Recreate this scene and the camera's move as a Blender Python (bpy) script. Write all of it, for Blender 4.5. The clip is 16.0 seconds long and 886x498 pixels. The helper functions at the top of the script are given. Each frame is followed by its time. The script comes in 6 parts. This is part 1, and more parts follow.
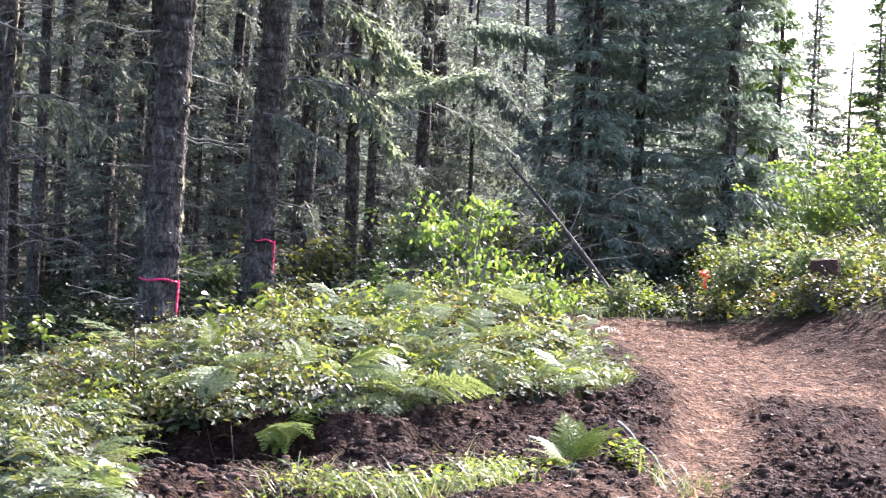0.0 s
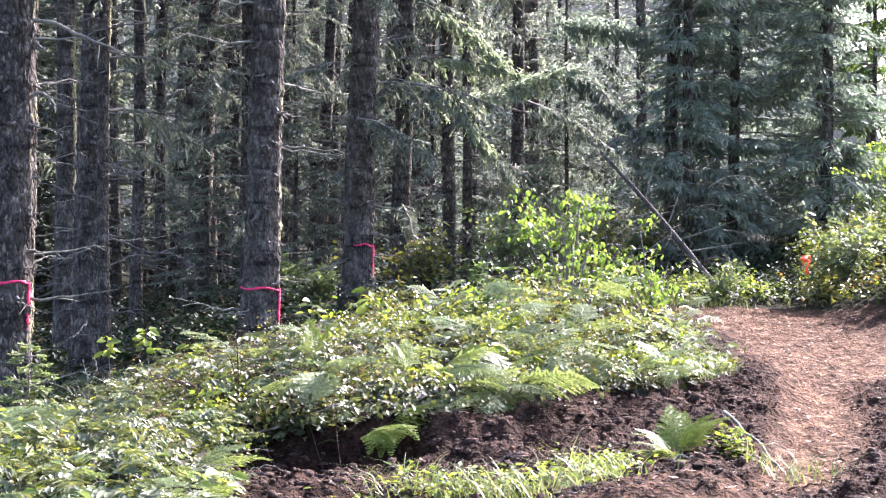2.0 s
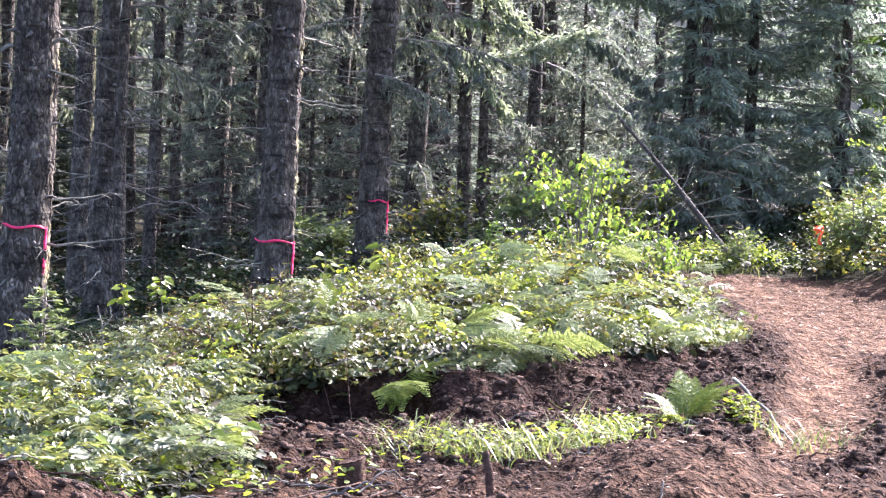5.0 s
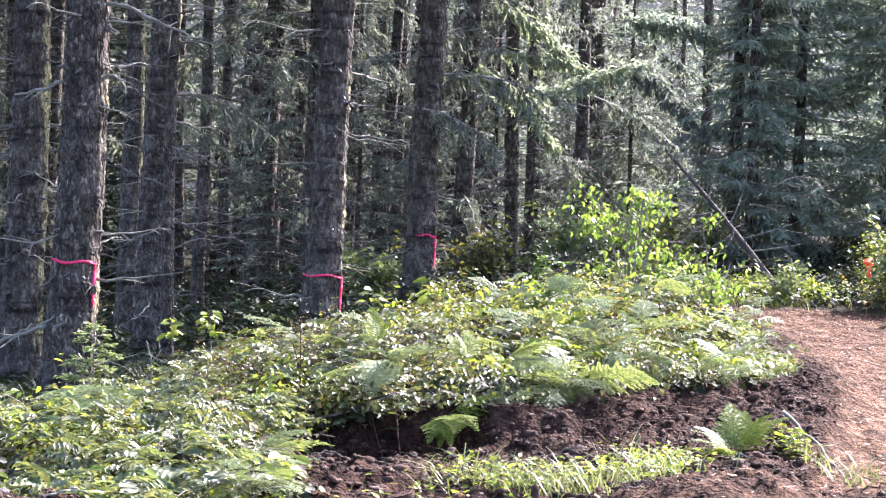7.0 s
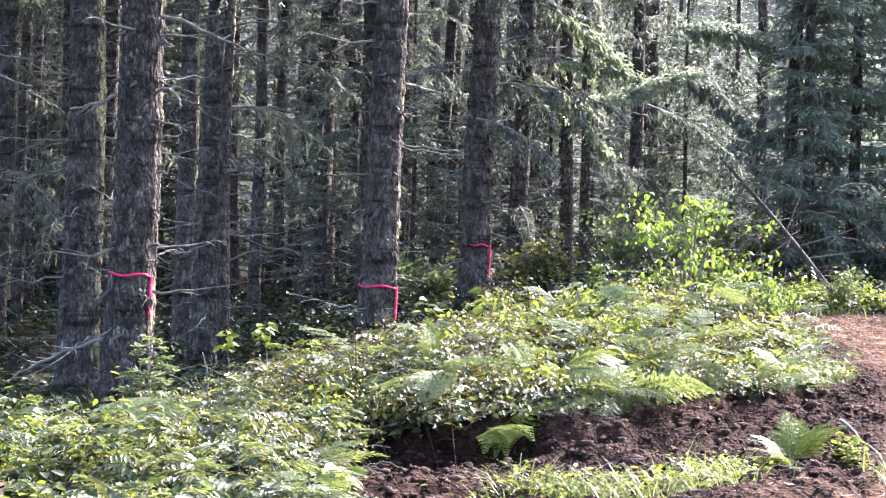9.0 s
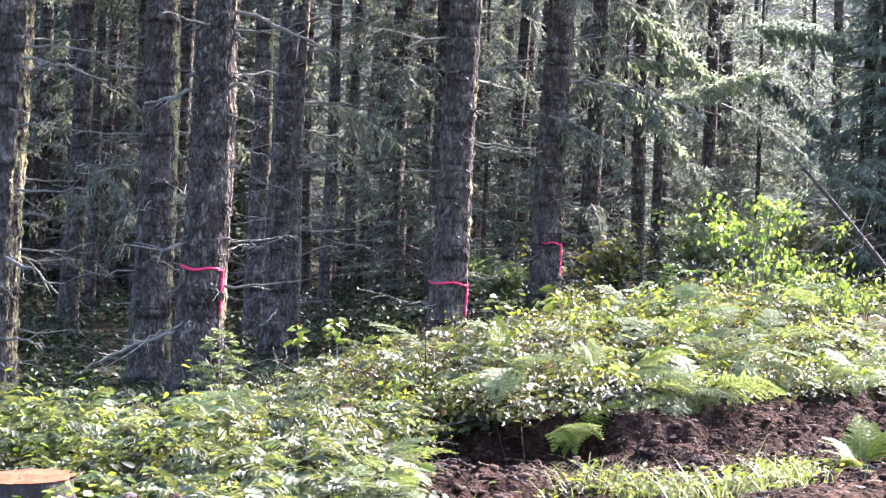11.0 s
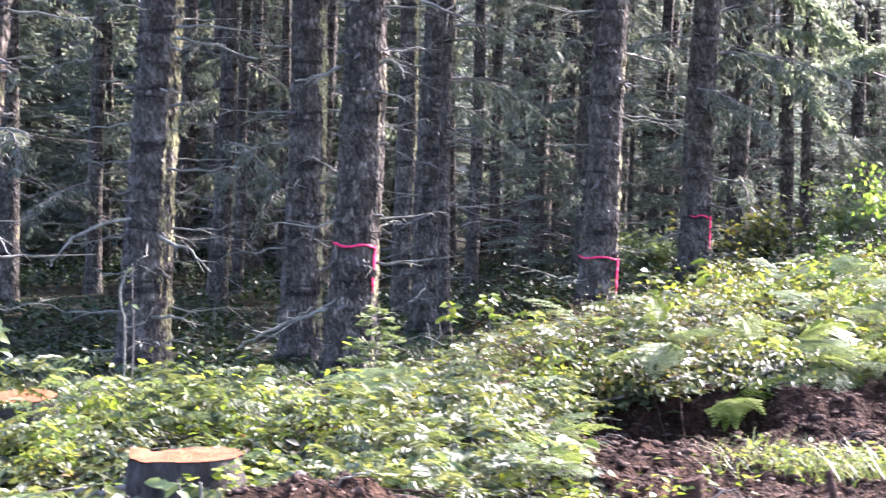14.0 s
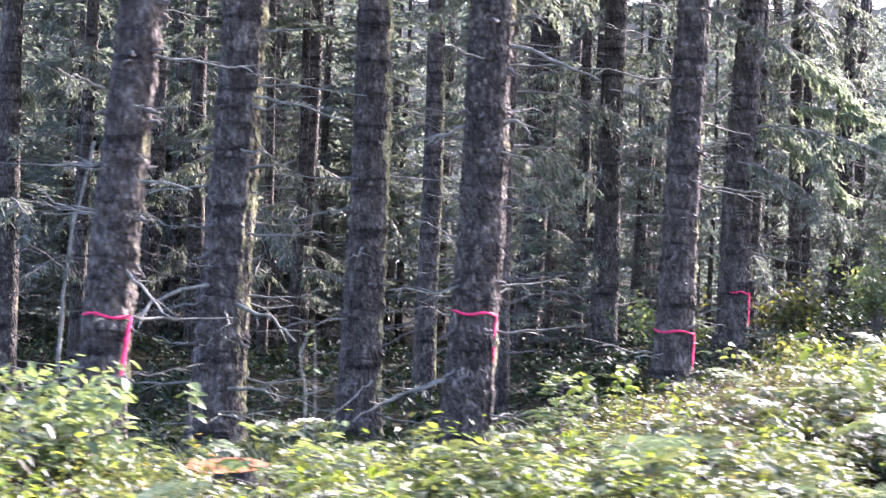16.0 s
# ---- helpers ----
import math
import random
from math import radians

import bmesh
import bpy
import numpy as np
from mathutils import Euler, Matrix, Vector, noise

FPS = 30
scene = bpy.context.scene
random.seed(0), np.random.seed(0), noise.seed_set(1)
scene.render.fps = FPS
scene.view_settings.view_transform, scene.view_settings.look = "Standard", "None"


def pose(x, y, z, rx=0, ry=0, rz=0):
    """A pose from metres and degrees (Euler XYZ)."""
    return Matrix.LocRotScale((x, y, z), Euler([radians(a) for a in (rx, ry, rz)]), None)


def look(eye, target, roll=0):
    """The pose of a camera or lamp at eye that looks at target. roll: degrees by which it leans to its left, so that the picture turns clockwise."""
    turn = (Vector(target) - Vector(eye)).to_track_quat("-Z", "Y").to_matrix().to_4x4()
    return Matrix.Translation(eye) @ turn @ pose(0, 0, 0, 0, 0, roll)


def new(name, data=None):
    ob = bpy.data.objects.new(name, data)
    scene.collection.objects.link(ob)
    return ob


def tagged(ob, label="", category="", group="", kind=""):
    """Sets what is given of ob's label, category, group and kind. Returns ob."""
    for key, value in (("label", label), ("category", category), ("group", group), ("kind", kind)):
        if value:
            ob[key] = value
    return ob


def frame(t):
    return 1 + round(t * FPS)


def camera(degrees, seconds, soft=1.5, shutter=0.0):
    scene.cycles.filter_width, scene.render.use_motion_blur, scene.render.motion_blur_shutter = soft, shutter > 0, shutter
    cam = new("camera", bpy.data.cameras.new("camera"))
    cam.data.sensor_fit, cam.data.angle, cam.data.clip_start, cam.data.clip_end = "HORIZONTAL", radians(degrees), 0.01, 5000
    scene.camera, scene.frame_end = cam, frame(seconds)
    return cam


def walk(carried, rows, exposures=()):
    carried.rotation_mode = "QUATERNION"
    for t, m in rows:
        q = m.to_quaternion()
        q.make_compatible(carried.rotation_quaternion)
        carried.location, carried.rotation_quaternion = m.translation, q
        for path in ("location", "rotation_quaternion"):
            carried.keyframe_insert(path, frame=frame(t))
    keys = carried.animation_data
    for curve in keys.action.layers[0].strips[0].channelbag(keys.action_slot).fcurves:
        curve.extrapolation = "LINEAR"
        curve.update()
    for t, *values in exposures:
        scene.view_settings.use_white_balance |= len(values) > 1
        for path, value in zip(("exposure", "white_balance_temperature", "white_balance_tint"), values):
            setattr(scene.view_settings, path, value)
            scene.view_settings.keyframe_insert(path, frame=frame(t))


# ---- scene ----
cam = camera(24.0, 16.0, soft=1.25, shutter=0.5)
PATH = [
    (0, (0.011, 0.053, 1.467), (1.337, 9.963, 1.280), 2.95),
    (0.5, (0.010, 0.042, 1.469), (1.208, 9.969, 1.328), 2.26),
    (1, (0.023, 0.091, 1.470), (1.043, 10.039, 1.372), 1.36),
    (1.5, (0.039, 0.067, 1.461), (0.918, 10.027, 1.320), 0.65),
    (2, (0.031, 0.047, 1.464), (0.879, 10.009, 1.259), 0.40),
    (2.5, (0.026, 0.027, 1.465), (0.929, 9.981, 1.164), 0.76),
    (3, (0.020, 0.023, 1.460), (1.021, 9.964, 1.047), 1.51),
    (5.5, (-0.010, -0.038, 1.470), (0.723, 9.927, 1.066), 2.27),
    (6, (-0.010, -0.031, 1.470), (0.646, 9.942, 1.149), 2.05),
    (6.5, (-0.011, -0.020, 1.466), (0.598, 9.958, 1.198), 2.01),
    (7, (-0.011, -0.024, 1.462), (0.556, 9.957, 1.213), 2.03),
    (7.5, (-0.012, -0.023, 1.465), (0.497, 9.961, 1.214), 1.96),
    (8, (-0.009, -0.033, 1.468), (0.423, 9.955, 1.222), 1.80),
    (10.5, (-0.001, -0.021, 1.466), (0.060, 9.978, 1.294), 1.77),
    (11, (-0.002, -0.022, 1.465), (-0.043, 9.975, 1.230), 2.12),
    (11.5, (-0.003, -0.011, 1.464), (-0.065, 9.983, 1.116), 2.59),
    (12, (-0.002, -0.013, 1.462), (-0.035, 9.976, 0.991), 2.99),
    (12.5, (-0.000, 0.000, 1.450), (-0.033, 9.985, 0.908), 3.12),
    (13, (-0.003, -0.000, 1.456), (-0.173, 9.984, 0.933), 2.71),
    (13.5, (-0.010, 0.011, 1.458), (-0.450, 9.991, 0.998), 2.05),
    (14, (-0.102, 0.043, 1.461), (-0.811, 10.011, 1.086), 1.38),
    (14.5, (-0.368, 0.180, 1.419), (-1.173, 10.143, 1.127), 1.12),
    (15, (-0.795, 0.298, 1.390), (-1.456, 10.275, 1.234), 1.30),
    (15.5, (-1.401, 0.493, 1.315), (-1.709, 10.488, 1.235), 1.78),
    (16, (-2.194, 0.726, 1.234), (-2.311, 10.725, 1.285), 2.04),
]
walk(cam, [(t, look(eye, target, roll)) for t, eye, target, roll in PATH], exposures=[(0.0, 2.54, 5650, 26), (1.0, 2.65, 5650, 26), (3.0, 2.74, 5650, 29), (7.0, 2.78, 5650, 28), (10.5, 2.86, 5650, 28), (12.5, 3.00, 5650, 28), (13.0, 2.92, 5650, 28), (13.5, 2.94, 5640, 29), (14.5, 3.09, 5600, 31), (15.5, 3.16, 5570, 34), (16.0, 3.06, 5560, 34)])

# ---------- sky and sun ----------
SUN_ELEV, SUN_AZ = 37.0, 45.0          # degrees; azimuth from +y towards +x
SUN_DIR = Vector((math.sin(radians(SUN_AZ)) * math.cos(radians(SUN_ELEV)),
                  math.cos(radians(SUN_AZ)) * math.cos(radians(SUN_ELEV)), math.sin(radians(SUN_ELEV))))
world = bpy.data.worlds.new("sky_world")
scene.world = world
world.use_nodes = True
_nt = world.node_tree
_sky = _nt.nodes.new("ShaderNodeTexSky")
_sky.sky_type = "NISHITA"
_sky.sun_disc = False
_sky.sun_elevation, _sky.sun_rotation = radians(SUN_ELEV), radians(SUN_AZ)
_sky.air_density, _sky.dust_density = 1.0, 3.0
_nt.links.new(_sky.outputs[0], _nt.nodes["Background"].inputs[0])
_nt.nodes["Background"].inputs[1].default_value = 0.12
_sun = bpy.data.lights.new("sun", "SUN")
_sun.energy, _sun.angle, _sun.color = 4.3, radians(0.5), (1.0, 0.915, 0.78)
sun = new("sun", _sun)
sun.matrix_world = look(SUN_DIR * 60, (0, 0, 0))

# ---------- helpers ----------


def sstep(v, a, b):
    u = np.clip((np.asarray(v, float) - a) / (b - a), 0, 1)
    return u * u * (3 - 2 * u)


def vnoise(x, y, seed=0):
    """Smooth value noise in 0..1 on arrays."""
    x, y = np.asarray(x, float), np.asarray(y, float)
    xi, yi = np.floor(x).astype(np.int64), np.floor(y).astype(np.int64)
    u, v = x - xi, y - yi
    u, v = u * u * (3 - 2 * u), v * v * (3 - 2 * v)

    def h(a, b):
        n = (a * 374761393 + b * 668265263 + seed * 1442695041) & 0x7FFFFFFF
        n = ((n ^ (n >> 13)) * 1274126177) & 0x7FFFFFFF
        return ((n ^ (n >> 16)) & 0xFFFF) / 65535.0
    return (h(xi, yi) * (1 - u) + h(xi + 1, yi) * u) * (1 - v) + (h(xi, yi + 1) * (1 - u) + h(xi + 1, yi + 1) * u) * v


def fbm(x, y, seed=0, octaves=4):
    s, a, tot = 0.0, 1.0, 0.0
    for k in range(octaves):
        s = s + a * vnoise(x * 2 ** k, y * 2 ** k, seed + k)
        tot += a
        a *= 0.5
    return s / tot


def mesh_of(name, verts, faces, mats, smooth=False, index=None):
    """A mesh from arrays: verts (n,3), faces (m,3 or 4)."""
    me = bpy.data.meshes.new(name)
    verts, faces = np.asarray(verts, np.float32), np.asarray(faces, np.int32)
    k = faces.shape[1]
    me.vertices.add(len(verts))
    me.vertices.foreach_set("co", verts.ravel())
    me.loops.add(faces.size)
    me.loops.foreach_set("vertex_index", faces.ravel())
    me.polygons.add(len(faces))
    me.polygons.foreach_set("loop_start", np.arange(0, faces.size, k, dtype=np.int32))
    me.polygons.foreach_set("loop_total", np.full(len(faces), k, np.int32))
    for m in mats if isinstance(mats, (list, tuple)) else [mats]:
        me.materials.append(m)
    if index is not None:
        me.polygons.foreach_set("material_index", np.asarray(index, np.int32))
    if smooth:
        me.polygons.foreach_set("use_smooth", np.ones(len(faces), bool))
    me.update(calc_edges=True)
    me.validate()
    return me


class Soup:
    """Gathers triangles and quads (as quads with a doubled corner avoided) into one mesh."""

    def __init__(self):
        self.v, self.f, self.n = [], [], 0

    def add(self, verts, faces):
        verts, faces = np.asarray(verts, float).reshape(-1, 3), np.asarray(faces, int)
        self.v.append(verts)
        self.f.append(faces + self.n)
        self.n += len(verts)

    def mesh(self, name, mats, smooth=False):
        return mesh_of(name, np.concatenate(self.v), np.concatenate(self.f), mats, smooth)


def tube(path, radii, sides=6, cap=True, wob=0.0, seed=0):
    """Verts and quad faces of a tapering tube along a path."""
    path, radii = np.asarray(path, float), np.asarray(radii, float)
    n = len(path)
    tang = np.gradient(path, axis=0)
    tang /= np.linalg.norm(tang, axis=1, keepdims=True) + 1e-9
    ref = np.array([0.0, 0.0, 1.0]) if abs(tang[0, 2]) < 0.9 else np.array([1.0, 0.0, 0.0])
    a = np.cross(tang, ref)
    a /= np.linalg.norm(a, axis=1, keepdims=True) + 1e-9
    b = np.cross(tang, a)
    ang = np.arange(sides) * 2 * math.pi / sides
    ring = np.cos(ang)[None, :, None] * a[:, None] + np.sin(ang)[None, :, None] * b[:, None]
    rr = radii[:, None, None]
    if wob:
        rr = rr * (1 + wob * (np.random.default_rng(seed).random((n, sides, 1)) - 0.5))
    v = (path[:, None] + ring * rr).reshape(-1, 3)
    i, j = np.meshgrid(np.arange(n - 1), np.arange(sides), indexing="ij")
    k = (j + 1) % sides
    f = np.stack([i * sides + j, i * sides + k, (i + 1) * sides + k, (i + 1) * sides + j], -1).reshape(-1, 4)
    if cap and sides % 2 == 0 and sides >= 4:
        caps = []
        for base in (0, (n - 1) * sides):
            for q in range(1, sides - 2, 2):
                c = [base, base + q, base + q + 1, base + q + 2]
                caps.append(c if base else c[::-1])
        f = np.concatenate([f, caps])
    return v, f


def part(name, me, parent, label=""):
    ob = new(name, me)
    ob.parent = parent
    return tagged(ob, label)


def thing(name, label, category, at=(0, 0, 0), group="", kind=""):
    ob = new(name)
    ob.location = at
    return tagged(ob, label, category, group, kind)


# ---------- materials ----------
def mat(name):
    m = bpy.data.materials.new(name)
    m.use_nodes = True
    nt = m.node_tree
    nt.nodes.clear()
    return m, nt


def node(nt, kind, **sets):
    n = nt.nodes.new(kind)
    for key, value in sets.items():
        if key.startswith("in_"):
            n.inputs[int(key[3:])].default_value = value
        elif key == "operation":
            n.operation = value
        elif key == "blend_type":
            n.blend_type = value
        elif key == "data_type":
            n.data_type = value
    return n


def ramp(nt, fac, stops):
    r = nt.nodes.new("ShaderNodeValToRGB")
    els = r.color_ramp.elements
    while len(els) < len(stops):
        els.new(0.5)
    for e, (p, c) in zip(els, stops):
        e.position, e.color = p, (*c, 1)
    nt.links.new(fac, r.inputs[0])
    return r.outputs[0]


def noise_node(nt, scale, detail=4.0, rough=0.55, coords=None):
    n = nt.nodes.new("ShaderNodeTexNoise")
    n.inputs["Scale"].default_value = scale
    n.inputs["Detail"].default_value = detail
    n.inputs["Roughness"].default_value = rough
    if coords is not None:
        nt.links.new(coords, n.inputs["Vector"])
    return n.outputs[0]


def mixc(nt, fac, a, b, mode="MIX"):
    m = nt.nodes.new("ShaderNodeMix")
    m.data_type, m.blend_type = "RGBA", mode
    for sock, val in ((m.inputs[0], fac), (m.inputs[6], a), (m.inputs[7], b)):
        if isinstance(val, (int, float)):
            sock.default_value = val
        elif isinstance(val, tuple):
            sock.default_value = (*val, 1)
        else:
            nt.links.new(val, sock)
    return m.outputs[2]


def leaf_material(name, stops, trans=0.45, rough=0.4, island=True, spec=0.3, tint=(1.25, 1.2, 0.72)):
    """Leaf: a glossy face over a diffuse body that lets light through."""
    m, nt = mat(name)
    out = node(nt, "ShaderNodeOutputMaterial")
    geo = node(nt, "ShaderNodeNewGeometry")
    inf = node(nt, "ShaderNodeObjectInfo")
    add = node(nt, "ShaderNodeMath", operation="ADD")
    nt.links.new(geo.outputs["Random Per Island"], add.inputs[0])
    nt.links.new(inf.outputs["Random"], add.inputs[1])
    fr = node(nt, "ShaderNodeMath", operation="FRACT")
    nt.links.new(add.outputs[0], fr.inputs[0])
    col = ramp(nt, fr.outputs[0], stops)
    nz = noise_node(nt, 1.3, 3.0, 0.6, geo.outputs["Position"])
    col = mixc(nt, 0.5, col, ramp(nt, nz, [(0.3, (0.5, 0.55, 0.45)), (0.7, (1.1, 1.1, 1.0))]), "MULTIPLY")
    bs = node(nt, "ShaderNodeBsdfPrincipled")
    nt.links.new(col, bs.inputs["Base Color"])
    bs.inputs["Roughness"].default_value = rough
    bs.inputs["Specular IOR Level"].default_value = spec
    tr = node(nt, "ShaderNodeBsdfTranslucent")
    nt.links.new(mixc(nt, 1.0, col, tint, "MULTIPLY"), tr.inputs[0])
    mx = node(nt, "ShaderNodeMixShader", in_0=trans)
    nt.links.new(bs.outputs[0], mx.inputs[1])
    nt.links.new(tr.outputs[0], mx.inputs[2])
    nt.links.new(mx.outputs[0], out.inputs[0])
    return m


def solid_material(name, stops, scale, rough=0.8, bump=0.4, fine=None, stretch=(1, 1, 1), bump_dist=0.02, extra=None):
    """A rough body with colour from noise at two scales and a bump."""
    m, nt = mat(name)
    out = node(nt, "ShaderNodeOutputMaterial")
    tex = node(nt, "ShaderNodeTexCoord")
    mp = node(nt, "ShaderNodeMapping")
    mp.inputs["Scale"].default_value = stretch
    nt.links.new(tex.outputs["Object"], mp.inputs[0])
    n1 = noise_node(nt, scale, 6.0, 0.65, mp.outputs[0])
    n2 = noise_node(nt, fine or scale * 6, 5.0, 0.6, mp.outputs[0])
    col = ramp(nt, n1, stops)
    col = mixc(nt, 0.6, col, ramp(nt, n2, [(0.3, (0.45, 0.45, 0.45)), (0.7, (1.15, 1.15, 1.15))]), "MULTIPLY")
    if extra:
        col = extra(nt, col)
    bs = node(nt, "ShaderNodeBsdfPrincipled")
    nt.links.new(col, bs.inputs["Base Color"])
    bs.inputs["Roughness"].default_value = rough
    bs.inputs["Specular IOR Level"].default_value = 0.25
    ad = node(nt, "ShaderNodeMath", operation="ADD")
    nt.links.new(n1, ad.inputs[0])
    nt.links.new(n2, ad.inputs[1])
    bp = node(nt, "ShaderNodeBump")
    bp.inputs["Strength"].default_value = bump
    bp.inputs["Distance"].default_value = bump_dist
    nt.links.new(ad.outputs[0], bp.inputs["Height"])
    nt.links.new(bp.outputs[0], bs.inputs["Normal"])
    nt.links.new(bs.outputs[0], out.inputs[0])
    return m


def moss_sun_rim(amount):
    """Yellow-green moss, lichen and painted sun rim on a trunk's sunward side, broken up by noise."""
    def extra(nt, col):
        geo = node(nt, "ShaderNodeNewGeometry")
        dot = node(nt, "ShaderNodeVectorMath", operation="DOT_PRODUCT")
        nt.links.new(geo.outputs["Normal"], dot.inputs[0])
        dot.inputs[1].default_value = (0.97, -0.05, 0.1)
        nz = noise_node(nt, 3.5, 4.0, 0.7, geo.outputs["Position"])
        ad = node(nt, "ShaderNodeMath", operation="MULTIPLY_ADD", in_1=1.8, in_2=-0.9)
        nt.links.new(nz, ad.inputs[0])
        su = node(nt, "ShaderNodeMath", operation="ADD")
        nt.links.new(dot.outputs["Value"], su.inputs[0])
        nt.links.new(ad.outputs[0], su.inputs[1])
        mr = node(nt, "ShaderNodeMapRange", in_1=1.08 - 0.45 * amount, in_2=1.28 - 0.45 * amount, in_3=0.0, in_4=0.85)
        nt.links.new(su.outputs[0], mr.inputs[0])
        # scattered pale lichen flecks
        lich = noise_node(nt, 24.0, 4.0, 0.75, geo.outputs["Position"])
        lm = node(nt, "ShaderNodeMapRange", in_1=0.60, in_2=0.72, in_3=0.0, in_4=0.55)
        nt.links.new(lich, lm.inputs[0])
        col = mixc(nt, lm.outputs[0], col, (0.27, 0.27, 0.24))
        # The pale yellow end doubles as sunlight along the moss edge.
        return mixc(nt, mr.outputs[0], col, ramp(nt, lich, [(0.35, (0.12, 0.11, 0.045)), (0.5, (0.27, 0.25, 0.11)), (0.65, (0.42, 0.40, 0.24))]))
    return extra


def bark_material(name, moss, plate=9.5, flaky=0.35, rings=0.8):
    """Furrowed bark: upright plates split by dark cracks, dark branch rings, flecks of pale lichen."""
    m, nt = mat(name)
    out = node(nt, "ShaderNodeOutputMaterial")
    tex = node(nt, "ShaderNodeTexCoord")
    mp = node(nt, "ShaderNodeMapping")
    mp.inputs["Scale"].default_value = (1, 1, 0.5)
    nt.links.new(tex.outputs["Object"], mp.inputs[0])
    warp = nt.nodes.new("ShaderNodeTexNoise")
    warp.inputs["Scale"].default_value = 9.0
    nt.links.new(mp.outputs[0], warp.inputs["Vector"])
    wadd = node(nt, "ShaderNodeVectorMath", operation="MULTIPLY_ADD")
    nt.links.new(warp.outputs["Color"], wadd.inputs[0])
    wadd.inputs[1].default_value = (0.12, 0.12, 0.16)
    nt.links.new(mp.outputs[0], wadd.inputs[2])
    vo = nt.nodes.new("ShaderNodeTexVoronoi")
    vo.feature = "F1"
    vo.inputs["Scale"].default_value = plate * 2.6
    nt.links.new(wadd.outputs[0], vo.inputs["Vector"])
    n1, n2 = noise_node(nt, 6.0, 6, 0.7, mp.outputs[0]), noise_node(nt, 24.0, 5, 0.7, mp.outputs[0])
    col = ramp(nt, n1, [(0.32, (0.037, 0.030, 0.023)), (0.5, (0.094, 0.079, 0.061)), (0.68, (0.205, 0.180, 0.145))])
    col = mixc(nt, 0.7, col, ramp(nt, n2, [(0.3, (0.4, 0.4, 0.42)), (0.5, (0.9, 0.9, 0.9)), (0.72, (1.7, 1.65, 1.6))]), "MULTIPLY")
    tone = node(nt, "ShaderNodeSeparateColor")
    nt.links.new(vo.outputs["Color"], tone.inputs[0])
    flake = ramp(nt, tone.outputs[0], [(0.0, (0.45, 0.45, 0.45)), (0.6, (0.9, 0.9, 0.88)), (0.88, (1.3, 1.28, 1.24)), (1.0, (2.4, 2.4, 2.3))])
    col = mixc(nt, flaky, col, flake, "MULTIPLY")
    crack = node(nt, "ShaderNodeMapRange", in_1=0.75, in_2=0.25, in_3=0.0, in_4=1.0)
    edge = nt.nodes.new("ShaderNodeTexVoronoi")
    edge.feature = "DISTANCE_TO_EDGE"
    edge.inputs["Scale"].default_value = plate * 2.6
    nt.links.new(wadd.outputs[0], edge.inputs["Vector"])
    col = mixc(nt, 0.2 + 0.5 * flaky, col, ramp(nt, edge.outputs["Distance"], [(0.0, (0.20, 0.18, 0.17)), (0.08, (0.7, 0.68, 0.66)), (0.22, (1.25, 1.25, 1.25))]), "MULTIPLY")
    nt.links.new(vo.outputs["Distance"], crack.inputs[0])
    band = node(nt, "ShaderNodeMapping")
    band.inputs["Scale"].default_value = (1.1, 1.1, 7.5)
    nt.links.new(tex.outputs["Object"], band.inputs[0])
    col = mixc(nt, rings, col, ramp(nt, noise_node(nt, 1.0, 3, 0.6, band.outputs[0]), [(0.38, (0.22, 0.20, 0.20)), (0.45, (0.85, 0.85, 0.85)), (0.6, (1.05, 1.05, 1.05)), (0.72, (1.35, 1.33, 1.3))]), "MULTIPLY")
    col = moss_sun_rim(moss)(nt, col)
    bs = node(nt, "ShaderNodeBsdfPrincipled")
    nt.links.new(col, bs.inputs["Base Color"])
    bs.inputs["Roughness"].default_value = 0.9
    bs.inputs["Specular IOR Level"].default_value = 0.2
    ad = node(nt, "ShaderNodeMath", operation="MULTIPLY_ADD", in_1=0.5)
    nt.links.new(n2, ad.inputs[0])
    nt.links.new(crack.outputs[0], ad.inputs[2])
    bp = node(nt, "ShaderNodeBump")
    bp.inputs["Strength"].default_value, bp.inputs["Distance"].default_value = 1.0, 0.03
    nt.links.new(ad.outputs[0], bp.inputs["Height"])
    nt.links.new(bp.outputs[0], bs.inputs["Normal"])
    nt.links.new(bs.outputs[0], out.inputs[0])
    return m


bark = bark_material("bark_rough", 0.25)
bark_flaky = bark_material("bark_flaky", 0.15, 11.0, 0.85, 0.5)
bark_moss_sun_rim = bark_material("bark_moss_sun_rim", 0.6)
bark_far = bark_material("bark_far", 0.1, 12.0)
dead_wood = solid_material("dead_wood", [(0.3, (0.09, 0.085, 0.065)), (0.55, (0.22, 0.21, 0.165)), (0.75, (0.38, 0.38, 0.30))], 9.0, 0.85, 0.5)
twig_wood = solid_material("twig_wood", [(0.3, (0.07, 0.06, 0.05)), (0.6, (0.20, 0.175, 0.15)), (0.75, (0.30, 0.29, 0.24))], 9.0, 0.85, 0.5)
pink_paint = solid_material("pink_paint", [(0.3, (0.75, 0.03, 0.10)), (0.7, (0.95, 0.07, 0.19))], 12.0, 0.55, 0.3)
orange_tape = solid_material("orange_tape", [(0.3, (0.85, 0.05, 0.02)), (0.7, (0.95, 0.17, 0.03))], 20.0, 0.4, 0.1)
cut_wood = solid_material("cut_wood", [(0.3, (0.22, 0.052, 0.016)), (0.7, (0.38, 0.12, 0.045))], 14.0, 0.9, 0.5)
rotten_wood = solid_material("rotten_wood", [(0.3, (0.035, 0.020, 0.014)), (0.7, (0.13, 0.07, 0.046))], 14.0, 0.9, 0.8)
